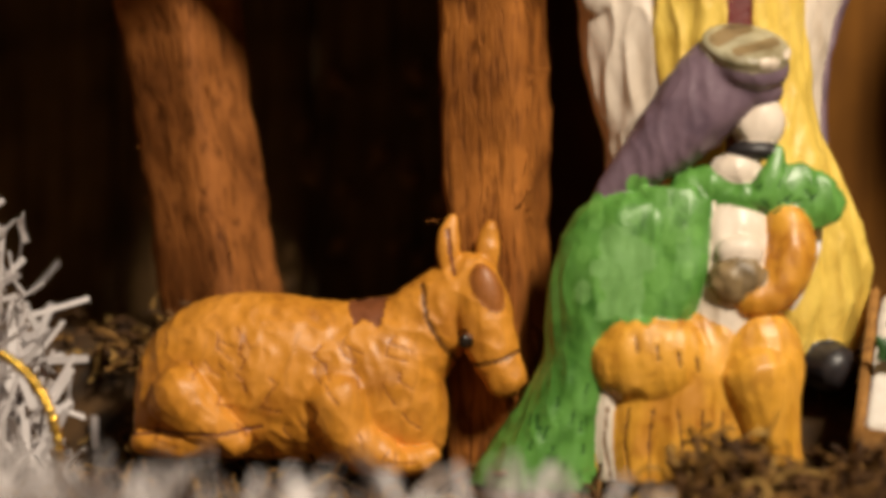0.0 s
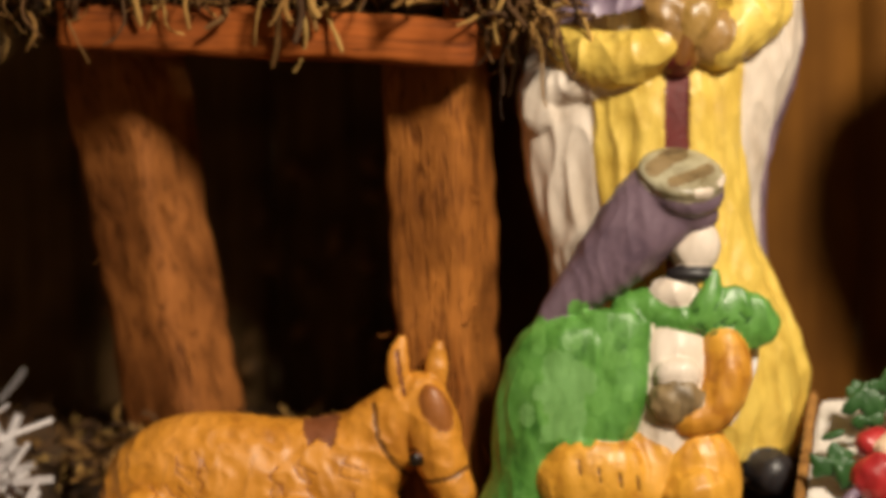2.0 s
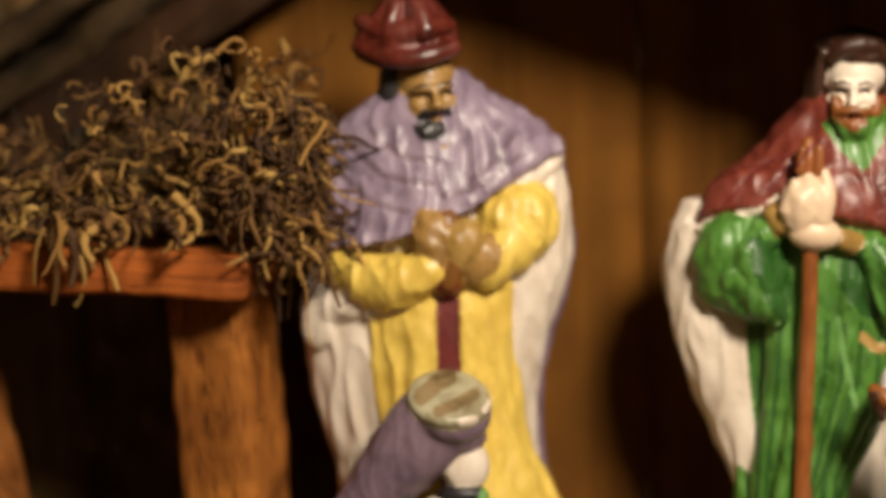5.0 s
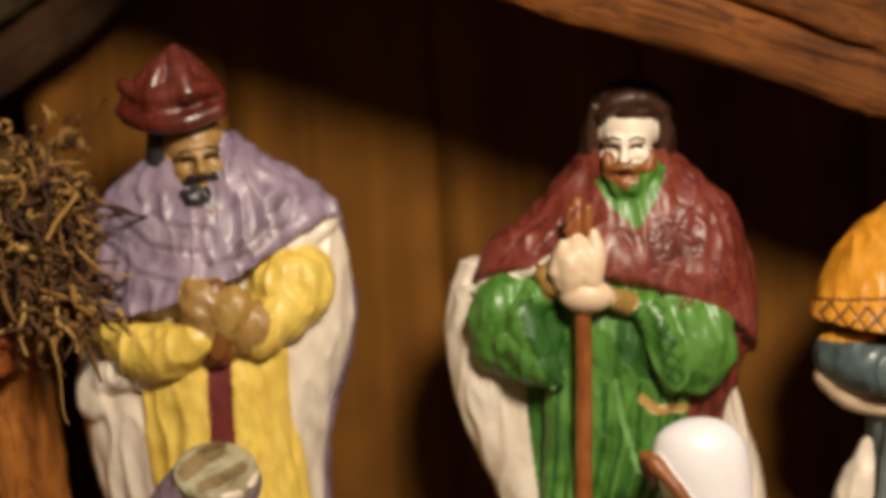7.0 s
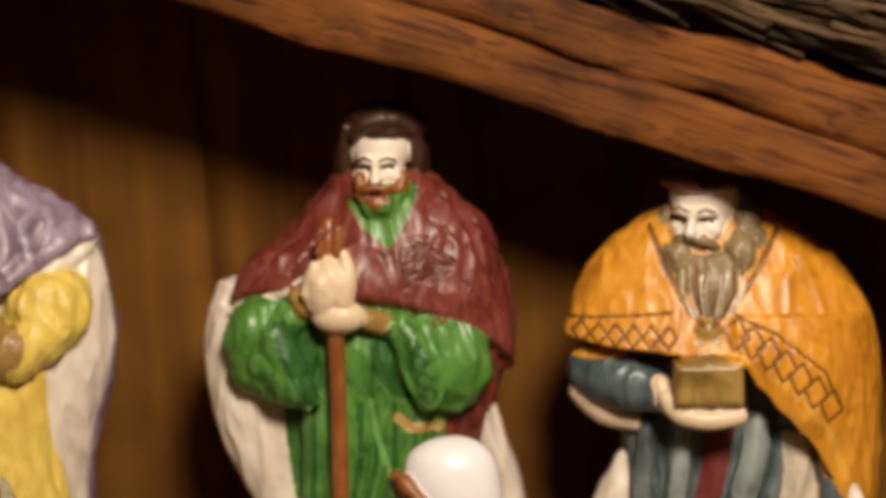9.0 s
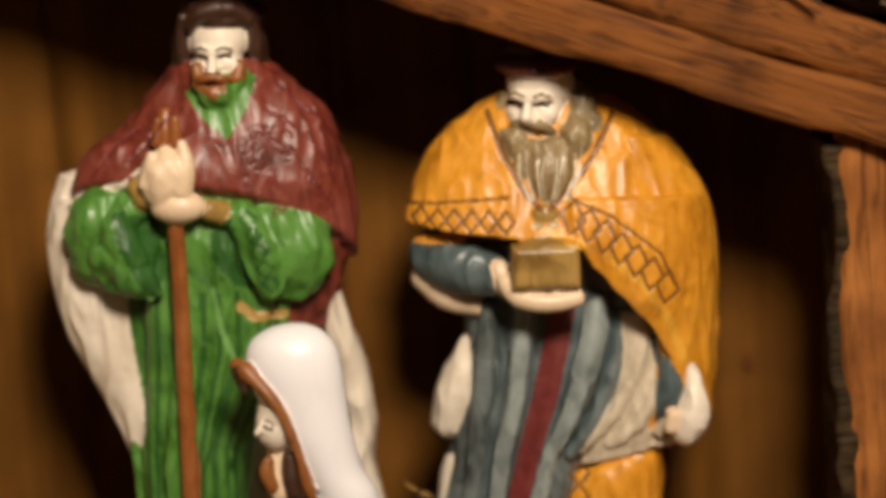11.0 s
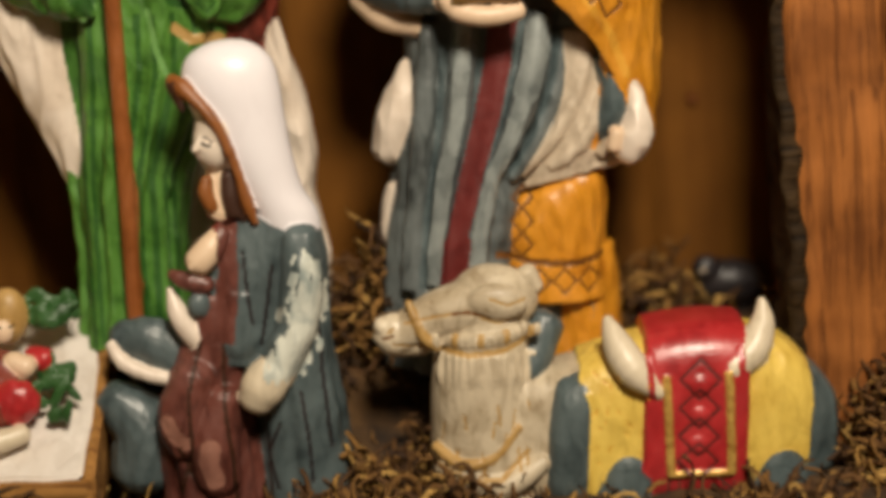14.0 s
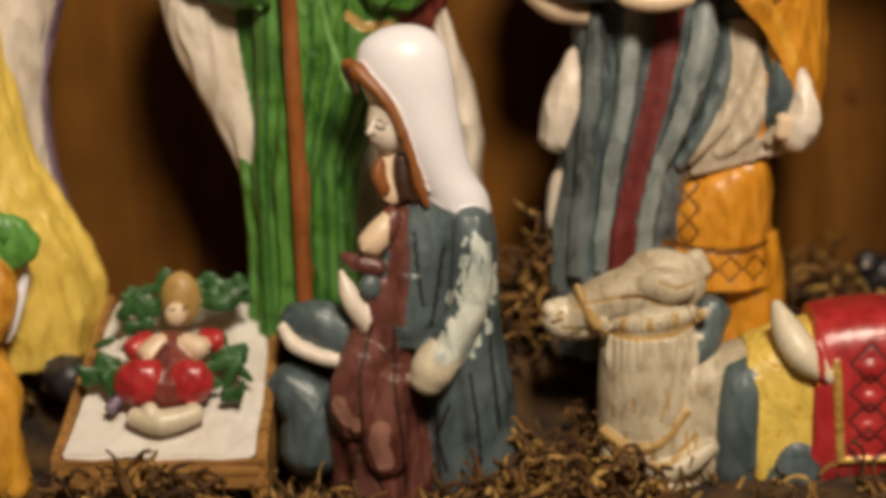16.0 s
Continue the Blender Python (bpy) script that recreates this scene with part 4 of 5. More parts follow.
    for x0, side in ((618, -1), (738, 1)):
        for k in range(5):
            t = k / 4
            f.limb([(x0 - side * 10 * t, 222 + 8 * t, -44 + 22 * t, 9), (x0 + side * (4 + 7 * t), 262, -30 + 22 * t, 12), (x0 + side * (2 + 12 * t), 300, -18 + 22 * t, 12), (x0 + side * (10 + 14 * t), 338, -8 + 18 * t, 10)], HAIR, n=12)
    f.ball(676, 352, -70, 33, 26, 26, AUBURN, lumps=0.2)
    f.limb([(640, 306, -64, 10), (646, 332, -70, 13), (660, 352, -76, 13)], AUBURN)
    f.limb([(716, 304, -56, 10), (708, 332, -66, 13), (694, 352, -74, 13)], AUBURN)
    f.limb([(642, 330, -82, 5), (656, 325, -92, 8), (670, 323, -96, 6)], AUBURN)
    f.limb([(670, 323, -96, 6), (686, 325, -92, 8), (702, 329, -80, 5)], AUBURN)
    f.tree = None
    f.trace([(656, 336), (670, 334), (686, 336)], 3.0, MAROON)
    # sash
    f.trace([(704, 722), (730, 742), (776, 742)], 9, CAMELTAN, 0.1)
    f.trace([(660, 690), (672, 760), (700, 850)], 5, GREENPALE, 0)
    rr = random.Random(4)
    for k in range(26):
        u, v = rr.uniform(715, 870), rr.uniform(400, 560)
        a, r = rr.uniform(0, 6.28), rr.uniform(9, 16)
        f.trace([(u + r * (1 - 0.12 * i) * math.cos(a + 0.8 * i), v + r * (1 - 0.12 * i) * math.sin(a + 0.8 * i)) for i in range(6)], 1.8, WINE)
    for q in ((760, 380, 840, 440, 880, 520), (740, 420, 800, 450, 870, 560), (780, 340, 850, 400, 890, 460), (560, 400, 500, 440, 450, 500), (600, 380, 560, 430, 520, 470)):
        f.trace([(q[0], q[1]), (q[2], q[3]), (q[4], q[5])], 2.6, WINE, 0)
    f.done("bearded man figurine, maroon cloak, green robe, wooden staff", "figurine", "holy family figurines", drape=4.5)


shepherd()


def kneeling_woman():
    f = Mold("kneeling_woman_figurine", (0.1748, 0.014, 0.0047), 0.0001408, 480, 860, 7.1, 2)
    # body cloak
    f.rings([(340, 535, 58, 50, 0), (400, 535, 74, 66, 2), (500, 545, 72, 72, 4), (600, 560, 72, 78, 6), (700, 578, 76, 84, 8), (800, 590, 78, 88, 10), (880, 592, 80, 90, 10)],
            TEAL, n=80, folds=(8, 0.05, 0.4))
    f.rings([(350, 480, 40, 44, 0), (430, 470, 60, 58, -4), (520, 468, 62, 62, -6), (600, 470, 60, 62, -4)], TEAL, folds=(5, 0.04, 1))
    # dress
    f.rings([(480, 430, 42, 50, -6), (560, 425, 55, 58, -8), (650, 410, 70, 66, -10), (740, 412, 82, 74, -10), (820, 425, 84, 80, -8), (885, 430, 88, 84, -8)], ROSE, n=90, folds=(9, 0.08, 0.9))
    f.limb([(392, 620, -60, 40), (372, 690, -66, 44), (378, 740, -64, 34)], ROSE)
    f.limb([(440, 660, -62, 36), (428, 740, -72, 42), (436, 800, -70, 38)], ROSE)
    # forward fold of the cloak lying on the ground side
    f.limb([(262, 572, 30, 30), (310, 578, 26, 44), (370, 605, 18, 46), (400, 640, 10, 40)], TEAL, flat=0.8)
    f.tube([(240, 578, 8, 8), (262, 610, -2, 12), (310, 630, -14, 12), (352, 640, -16, 11), (340, 690, -10, 8)], CREAM)
    f.limb([(250, 690, 34, 40), (300, 740, 34, 60), (300, 810, 34, 60)], TEAL)
    # veil
    f.rings([(44, 448, 16, 14, 6), (54, 444, 46, 38, 4), (80, 440, 74, 60, 2), (120, 443, 83, 68, 0), (170, 457, 78, 68, 0), (230, 480, 68, 66, 0), (290, 510, 57, 62, 2), (330, 535, 58, 60, 2),
             (362, 548, 54, 58, 2)], WHITE, n=56, folds=(3, 0.01, 0.2))
    # face and hair
    at = head(f, 418, 208, -24, 46, -40, -10, -6, PALE, HAIR, gentle=True)
    f.limb([(346, 112, -30, 12), (364, 122, -44, 15), (388, 142, -58, 11), (412, 166, -68, 10), (432, 194, -72, 8), (446, 228, -70, 8)], AUBURN, n=14)
    f.limb([(350, 120, -36, 14), (358, 142, -42, 10), (366, 160, -46, 6)], HAIR)
    f.ball(354, 124, -50, 12, 14, 8, HAIR, n=14)
    f.limb([(446, 225, -66, 8), (462, 270, -60, 7), (476, 312, -58, 10), (490, 346, -54, 7)], AUBURN, n=14)
    f.limb([(448, 272, 10, 30), (452, 320, 8, 40)], HAIR)
    f.limb([(422, 262, -4, 20), (426, 300, -8, 22), (432, 336, -12, 26)], SKIN)
    f.limb([(406, 278, -34, 9), (404, 300, -36, 13), (416, 326, -36, 12)], AUBURN)
    f.limb([(444, 270, -36, 12), (446, 300, -38, 14), (452, 335, -38, 12)], HAIR)
    f.limb([(456, 262, -40, 9), (466, 300, -42, 12), (470, 340, -40, 10)], HAIR)
    # clasped hand, cuffs, sleeves
    f.limb([(432, 366, -44, 15), (416, 392, -54, 24), (396, 418, -60, 25)], SKIN)
    f.limb([(428, 380, -66, 6), (406, 404, -80, 8), (384, 424, -82, 6)], SKIN)
    f.trace([(448, 350), (430, 356), (404, 346)], 9, MAROON, 0)
    f.limb([(350, 444, -44, 10), (376, 452, -56, 15), (410, 458, -56, 14)], ROSE)
    f.ball(396, 492, -56, 18, 22, 18, TEAL)
    f.tube([(345, 468, -30, 7), (360, 510, -40, 16), (386, 550, -46, 17), (412, 585, -46, 8)], CREAM)
    f.limb([(566, 376, -44, 34), (572, 440, -62, 36), (566, 520, -72, 34), (540, 580, -80, 34)], TEAL, n=26)
    f.limb([(540, 585, -82, 32), (512, 625, -88, 40), (500, 648, -88, 34)], BONE)
    f.rings([(470, 470, 40, 40, -30), (540, 470, 46, 44, -32), (580, 470, 40, 40, -30)], TEAL)
    f.tree = None
    f.patch([(430, 352), (456, 352), (462, 450), (458, 560), (424, 560), (428, 450)], ROSE)
    # cloak fold lines: dark wash that also paints in the crease shade
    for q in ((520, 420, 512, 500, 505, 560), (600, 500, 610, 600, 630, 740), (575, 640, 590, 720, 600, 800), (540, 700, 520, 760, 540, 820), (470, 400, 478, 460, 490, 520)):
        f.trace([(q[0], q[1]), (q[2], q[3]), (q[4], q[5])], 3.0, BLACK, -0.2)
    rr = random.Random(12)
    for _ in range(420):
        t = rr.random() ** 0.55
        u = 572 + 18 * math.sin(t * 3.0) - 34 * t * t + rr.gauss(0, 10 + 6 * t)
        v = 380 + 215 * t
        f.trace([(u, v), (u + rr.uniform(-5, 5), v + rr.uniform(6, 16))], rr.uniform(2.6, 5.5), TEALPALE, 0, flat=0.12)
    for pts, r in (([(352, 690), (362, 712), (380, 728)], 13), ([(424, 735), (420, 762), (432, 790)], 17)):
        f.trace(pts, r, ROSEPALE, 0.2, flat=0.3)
    # dress creases darkened in the colour, wash and shade together
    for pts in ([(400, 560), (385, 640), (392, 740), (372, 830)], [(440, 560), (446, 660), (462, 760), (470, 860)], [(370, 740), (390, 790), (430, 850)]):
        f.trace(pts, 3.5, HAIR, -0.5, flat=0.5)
    f.done("kneeling woman figurine, white veil and slate blue cloak", "figurine", "holy family figurines")


kneeling_woman()


def bearded_king():
    f = Mold("bearded_king_figurine", (0.2449, 0.042, 0.1062), 0.0001433, 850, 300, 4.7, 1, 0.95)
    # robe
    f.rings([(130, 830, 130, 66, 4), (230, 835, 132, 70, 6), (340, 835, 130, 74, 4), (450, 815, 124, 78, 0), (560, 790, 112, 82, -6), (680, 780, 112, 86, -10), (850, 790, 118, 90, -10)],
            GREYROBE, n=140, folds=(9, 0.10, 0.7))
    # long folds of the robe
    for pts in ([(742, 230, -44, 14), (736, 340, -62, 17), (728, 450, -72, 18), (716, 560, -76, 17), (708, 700, -78, 18)],
                [(800, 220, -66, 14), (796, 320, -76, 20), (786, 420, -84, 20), (764, 520, -88, 17), (748, 690, -90, 17)],
                [(930, 215, -52, 16), (924, 290, -62, 24), (904, 370, -70, 25), (878, 440, -78, 20), (848, 510, -82, 14), (826, 680, -84, 12)],
                [(972, 250, -30, 12), (962, 340, -44, 15), (930, 430, -58, 13), (884, 506, -66, 10)]):
        f.tube(pts, GREYROBE, n=20)
    f.trace([(872, 215), (858, 300), (838, 400), (812, 500), (790, 600), (780, 700)], 24, WINE, 0.3, flat=0.4)
    # fold shadows painted as dark slate strokes along the troughs
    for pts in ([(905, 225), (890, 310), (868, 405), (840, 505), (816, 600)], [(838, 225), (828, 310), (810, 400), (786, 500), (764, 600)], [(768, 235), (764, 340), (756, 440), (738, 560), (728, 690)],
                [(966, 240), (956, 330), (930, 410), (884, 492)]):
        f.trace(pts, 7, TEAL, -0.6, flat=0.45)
    # light on the fold crests, painted in paler slate
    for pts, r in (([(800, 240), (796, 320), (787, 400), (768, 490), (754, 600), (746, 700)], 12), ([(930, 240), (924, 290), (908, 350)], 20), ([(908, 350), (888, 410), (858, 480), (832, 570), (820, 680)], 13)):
        f.trace(pts, r, TEALLIT, -0.1, flat=0.25)
    # cream lining at both sides
    f.limb([(712, 320, 0, 24), (690, 400, -6, 38), (672, 462, -4, 30)], CREAM)
    f.limb([(690, 540, 14, 24), (684, 600, 14, 30), (690, 660, 14, 20)], CREAM)
    f.rings([(250, 1000, 40, 50, -6), (330, 1004, 56, 58, -2), (400, 1006, 70, 64, -2), (450, 1002, 82, 66, -2), (482, 985, 88, 64, -2), (502, 955, 60, 60, 0), (515, 925, 30, 50, 2)], LINING, n=48)
    for pts in ([(1024, 262, -40, 8), (1002, 350, -54, 13), (960, 430, -62, 12), (900, 498, -62, 7)], [(1048, 300, -34, 8), (1036, 380, -56, 14), (1000, 450, -66, 13), (950, 486, -64, 7)],
                [(1056, 380, -40, 8), (1056, 430, -60, 13), (1036, 466, -66, 9)]):
        f.tube(pts, LINING, n=16)
    f.limb([(1070, 474, -46, 10), (1030, 486, -52, 8), (985, 498, -56, 7), (930, 514, -52, 6), (895, 526, -42, 5)], LINING)
    # orange cloak, back and lower panel
    f.rings([(496, 1012, 34, 50, 6), (512, 1000, 54, 62, 6), (536, 978, 80, 74, 8), (570, 960, 98, 82, 12), (612, 951, 106, 86, 15), (660, 955, 104, 86, 18), (730, 962, 104, 88, 18)], ORANGE, n=48)
    f.rings([(640, 1000, 76, 70, 40), (760, 1005, 86, 74, 40), (860, 1010, 88, 76, 40)], ORANGE)
    f.trace([(862, 640), (920, 655), (1000, 660), (1050, 650)], 6, TRIM, 0)
    for k in range(4):
        u = 890 + 45 * k
        f.trace([(u - 20, 690), (u, 668), (u + 20, 690), (u, 712), (u - 20, 690)], 2.6, TRIM, 0.1)
    for k in range(3):
        v = 540 + 42 * k
        f.trace([(886, v), (906, v - 22), (922, v), (904, v + 22), (886, v)], 2.6, TRIM, 0.1)
    f.block(985, 770, 20, 60, 44, 50, GREYROBE)
    # sleeves under the cape
    f.limb([(640, 150, -20, 44), (690, 165, -56, 48), (750, 180, -86, 36)], TEAL, n=26)
    f.limb([(630, 190, -10, 30), (670, 225, -26, 28), (720, 240, -40, 18)], SKIN)
    f.limb([(980, 190, 10, 50), (1010, 270, 14, 50), (1040, 330, 10, 40)], TEAL, n=26)
    f.limb([(1046, 300, -44, 20), (1062, 345, -62, 24), (1056, 400, -66, 22), (1040, 432, -60, 10)], TEAL)
    # cape
    f.rings([(-130, 850, 90, 60, 10), (-95, 850, 150, 80, 8), (-40, 850, 208, 96, 4), (20, 852, 240, 112, -2), (70, 856, 258, 128, -6, -8, 4), (104, 858, 268, 140, -10, -14, 6)], ORANGE, n=72, folds=(5, 0.012, 0.3))
    f.rings([(-60, 856, 196, 96, 4), (0, 862, 232, 106, 4), (60, 870, 256, 112, 4), (150, 880, 262, 114, 6), (260, 884, 264, 112, 8), (360, 884, 262, 108, 10), (430, 876, 256, 104, 12), (470, 866, 240, 98, 14)], ORANGE, n=48, arc=(-52, 60, 16), folds=(3, 0.01, 0.3))
    f.rings([(40, 866, 246, 122, -8), (100, 878, 244, 138, -10), (150, 908, 226, 136, -8), (210, 965, 174, 122, -6), (280, 1028, 114, 100, 0), (350, 1070, 70, 88, 2), (420, 1100, 42, 74, 4), (450, 1112, 26, 60, 8)], ORANGE, n=40, arc=(-88, 0, 10))
    f.limb([(1084, 320, -70, 8), (1100, 370, -80, 15), (1100, 420, -84, 28), (1086, 455, -80, 26)], CREAM)
    f.limb([(1064, 420, -96, 13), (1060, 445, -94, 14)], SKIN)
    # trimmed edges
    f.trace([(588, 122), (640, 122), (700, 116), (775, 104)], 7, OCHRE, 0.4)
    f.trace([(596, 62), (660, 52), (770, 40)], 2.6, TRIM, 0.1)
    for k in range(6):
        u = 622 + 29 * k
        f.trace([(u - 14, 82), (u, 62), (u + 14, 80), (u, 98), (u - 14, 82)], 2.6, TRIM, 0.1)
    f.trace([(850, 96), (930, 128), (1000, 180), (1050, 250), (1080, 320)], 7, OCHRE, 0.4)
    f.trace([(860, 30), (950, 70), (1030, 130), (1060, 190)], 2.6, TRIM, 0.1)
    for k in range(7):
        t = k / 6
        u, v = 880 + 165 * t, 68 + 122 * t ** 1.25
        f.trace([(u - 20, v - 6), (u + 4, v - 26), (u + 20, v + 8), (u - 4, v + 28), (u - 20, v - 6)], 2.8, TRIM, 0.1)
    # hands and golden chest
    f.block(835, 150, -138, 58, 38, 40, GOLD, spin=-3)
    f.ball(838, 118, -138, 54, 16, 36, GOLD)
    f.limb([(768, 182, -130, 16), (790, 205, -148, 18), (840, 212, -156, 18), (890, 204, -148, 16)], SKIN)
    f.limb([(757, 160, -110, 16), (772, 195, -122, 18)], SKIN)
    # collar, beard, head
    f.trace([(735, -100), (762, -30), (800, 30), (826, 56)], 5, TRIM, 0.1, flat=0.6)
    f.trace([(950, -100), (915, -30), (870, 30), (842, 56)], 5, TRIM, 0.1, flat=0.6)
    f.limb([(842, -14, -58, 58), (842, 18, -80, 50), (838, 58, -98, 26)], BEARD, n=30, wave=(11, 0.05))
    rr = random.Random(6)
    for k in range(34):
        t = k / 33
        u = 764 + 160 * t
        a = abs(u - 832)
        top = -48 - 0.0052 * a * a + rr.uniform(-6, 6)
        f.limb([(u, top, -104 + a * 0.42, 6), (u + rr.uniform(-8, 8), -12 + rr.uniform(-8, 8), -112 + a * 0.46, 8), (838 + (u - 838) * 0.66 + rr.uniform(-6, 6), 34 + rr.uniform(-16, 22) - 0.2 * a, -116 + a * 0.3, 4)], BEARD, n=8)
    for k in range(12):
        u = 780 + 10.5 * k
        f.trace([(u, -36 + rr.uniform(-8, 8)), (u + rr.uniform(-7, 7), 0), (836 + (u - 836) * 0.62, 40)], 1.8, (TRIM, BONE, LINING)[k % 3], 0)
    f.ball(898, -84, -30, 34, 72, 46, BEARD, lumps=0.1)
    for k in range(7):
        f.limb([(884 + 7 * k, -128 + 5 * k, -62 + 8 * k, 8), (896 + 7 * k, -80, -66 + 8 * k, 9), (888 + 6 * k, -30 + 4 * k, -74 + 8 * k, 8)], BEARD, n=10)
    f.ball(764, -84, -14, 20, 50, 40, BEARD, lumps=0.1)
    f.ball(886, -56, -62, 32, 44, 44, BEARD, lumps=0.2)
    f.ball(784, -50, -62, 26, 36, 40, BEARD, lumps=0.2)
    at = head(f, 822, -128, -44, 62, -20, -15, 4, PALE, BEARD)
    for k in (-1, 1):
        f.limb([(*at(k * 0.05, -0.46, 1.0)[:3], 7), (*at(k * 0.32, -0.52, 0.92)[:3], 9), (*at(k * 0.62, -0.78, 0.66)[:3], 6)], BEARD, n=12)
    f.tree = None
    f.ball(818, -184, -34, 72, 30, 68, HATSHADED)
    f.ball(820, -206, -30, 66, 38, 60, HATSHADED, lumps=0.1)
    f.limb([(752, -180, -52, 7), (784, -174, -88, 8), (822, -172, -98, 8), (860, -176, -86, 8), (886, -182, -52, 7)], TURBAN)
    f.ball(834, 66, -128, 22, 18, 12, GOLD)
    f.ball(822, 88, -130, 14, 12, 10, GOLD)
    f.ball(848, 86, -130, 14, 12, 10, GOLD)
    f.done("bearded king figurine, orange cape with diamond trim, golden chest", "figurine", "king figurines", drape=3.2)


bearded_king()


def camel():
    f = Mold("camel_figurine", (0.2619, 0.016, -0.0023), 0.0001410, 1100, 850, 5.4, 0)
    f.beads([(850, 720, 800, 30, 0), (870, 650, 850, 70, 0), (930, 620, 862, 92, 0), (1010, 604, 866, 104, 0), (1100, 580, 868, 112, 0), (1200, 548, 868, 116, 0), (1300, 538, 866, 116, 0),
             (1390, 545, 862, 112, 0), (1450, 585, 856, 96, 0), (1495, 640, 848, 66, 0), (1515, 720, 836, 20, 0)], CAMEL, n=64, square=0.6)
    f.limb([(905, 520, -20, 70), (895, 590, -22, 84), (895, 660, -20, 90), (910, 760, -10, 104), (915, 830, -5, 100)], CAMEL, n=30, flat=0.85)
    f.ball(915, 482, -26, 76, 58, 62, CAMEL, spin=8)
    f.limb([(905, 495, -28, 56), (830, 510, -34, 46), (775, 535, -38, 38), (750, 548, -40, 34)], CAMEL, n=26)
    f.limb([(730, 528, -46, 20), (722, 552, -48, 18)], CAMEL)
    f.limb([(790, 560, -40, 24), (750, 568, -40, 20)], CAMEL)
    f.ball(918, 480, -84, 52, 32, 26, CAMEL)
    f.ball(742, 546, -46, 34, 38, 38, BONE)
    f.ball(720, 530, -52, 14, 16, 26, BONE)
    f.limb([(968, 440, -30, 20), (985, 462, -34, 14)], CAMEL)
    f.ball(868, 508, -78, 12, 7, 8, EYE)
    f.trace([(838, 500), (868, 496), (905, 506)], 3, TRIM)
    f.trace([(724, 548), (740, 542)], 3, TRIM)
    f.limb([(766, 486, -64, 7), (780, 516, -78, 9), (796, 546, -84, 10), (818, 562, -86, 8)], CAMELTAN)
    for k in range(17):
        t = k / 16
        u, v = 815 + 172 * t, 550 - 24 * t * t
        f.ball(u, v, (f.face_depth(u, v) or -80) - 3, 7, 14, 9, CAMELTAN if k % 4 == 3 else CAMEL, n=10)
    f.trace([(800, 562), (870, 570), (930, 562), (990, 540)], 5, CAMELTAN)
    rr = random.Random(2)
    for k in range(15):
        u = 812 + 12 * k
        f.limb([(u, 575, (f.face_depth(u, 590) or -60) + 4, 5), (u + rr.uniform(-4, 4), 610, (f.face_depth(u, 610) or -60) + 3, 6), (u + rr.uniform(-4, 4), 636 + rr.uniform(-8, 8), (f.face_depth(u, 630) or -60) + 4, 3)], CAMEL, n=8)
    for pts in ([(742, 556), (770, 560), (800, 560)], [(905, 470), (935, 480), (965, 470)], [(760, 520), (800, 508), (838, 500)], [(890, 505), (920, 515), (955, 505)], [(732, 536), (740, 530)]):
        f.trace(pts, 2.6, CAMELTAN, -0.2, flat=0.4)
    for k in range(18):
        u, v = rr.uniform(825, 980), rr.uniform(650, 770)
        f.trace([(u, v), (u + rr.uniform(-6, 6), v + rr.uniform(14, 40))], rr.uniform(1.2, 2.4), CAMELTAN, -0.3, flat=0.3)
    f.limb([(815, 740, -76, 9), (860, 764, -112, 10), (915, 750, -112, 10), (955, 700, -96, 8)], CAMELTAN)
    f.limb([(830, 775, -80, 20), (890, 800, -108, 22), (950, 795, -112, 22), (1000, 760, -100, 16)], CAMEL)
    f.limb([(850, 845, -90, 26), (920, 850, -110, 28), (1010, 850, -112, 26)], BONE)
    f.trace([(820, 765), (870, 790), (930, 785), (975, 740)], 4, CAMELTAN, 0)
    # saddle cloths
    f.beads([(1012, 640, 846, 108, 0), (1024, 612, 860, 124, 0), (1046, 602, 866, 130, 0), (1072, 594, 870, 132, 0), (1082, 600, 862, 122, 0)], TEAL, n=64, square=0.6)
    f.limb([(1000, 540, 10, 36), (980, 600, -30, 30), (975, 640, -46, 16)], TEAL)
    f.beads([(1060, 590, 866, 118, 0), (1075, 580, 872, 124, 0), (1200, 542, 872, 128, 0), (1300, 530, 870, 128, 0), (1390, 540, 866, 124, 0), (1440, 572, 850, 112, 0), (1462, 600, 820, 98, 0)], YELLOW, n=64, square=0.6)
    f.beads([(1452, 588, 850, 104, 0), (1480, 610, 850, 88, 0), (1510, 650, 830, 58, 0), (1520, 690, 800, 30, 0)], TEAL, n=64, square=0.6)
    f.ball(1150, 806, -118, 46, 68, 25, TEAL)
    f.ball(1410, 786, -110, 48, 60, 26, TEAL)
    f.ball(1290, 850, -86, 180, 34, 34, TEAL)
    f.limb([(1076, 640, -112, 8), (1082, 740, -120, 9), (1092, 830, -116, 14), (1100, 852, -112, 18)], YELLOW)
    f.patch([(1092, 866), (1096, 806), (1122, 772), (1160, 764), (1192, 784), (1204, 866)], TEAL)
    f.patch([(1346, 862), (1352, 800), (1378, 768), (1414, 758), (1450, 782), (1462, 850)], TEAL)
    # red rug
    f.beads([(1172, 536, 838, 140, 0), (1180, 528, 842, 146, 0), (1260, 514, 842, 148, 0), (1330, 514, 836, 146, 0), (1346, 522, 826, 140, 0)], RED, n=64, square=0.55)
    for a, b in (((1204, 600), (1218, 770)), ((1310, 590), (1322, 765)), ((1218, 770), (1322, 765))):
        k = 20
        for i in range(k + 1):
            u, v = a[0] + (b[0] - a[0]) * i / k, a[1] + (b[1] - a[1]) * i / k
            z = f.face_depth(u, v)
            tree = f.tree
            f.ball(u, v, (z or -140) - 3, 7, 7, 6, BRIGHTGOLD, n=8)
            f.tree = tree
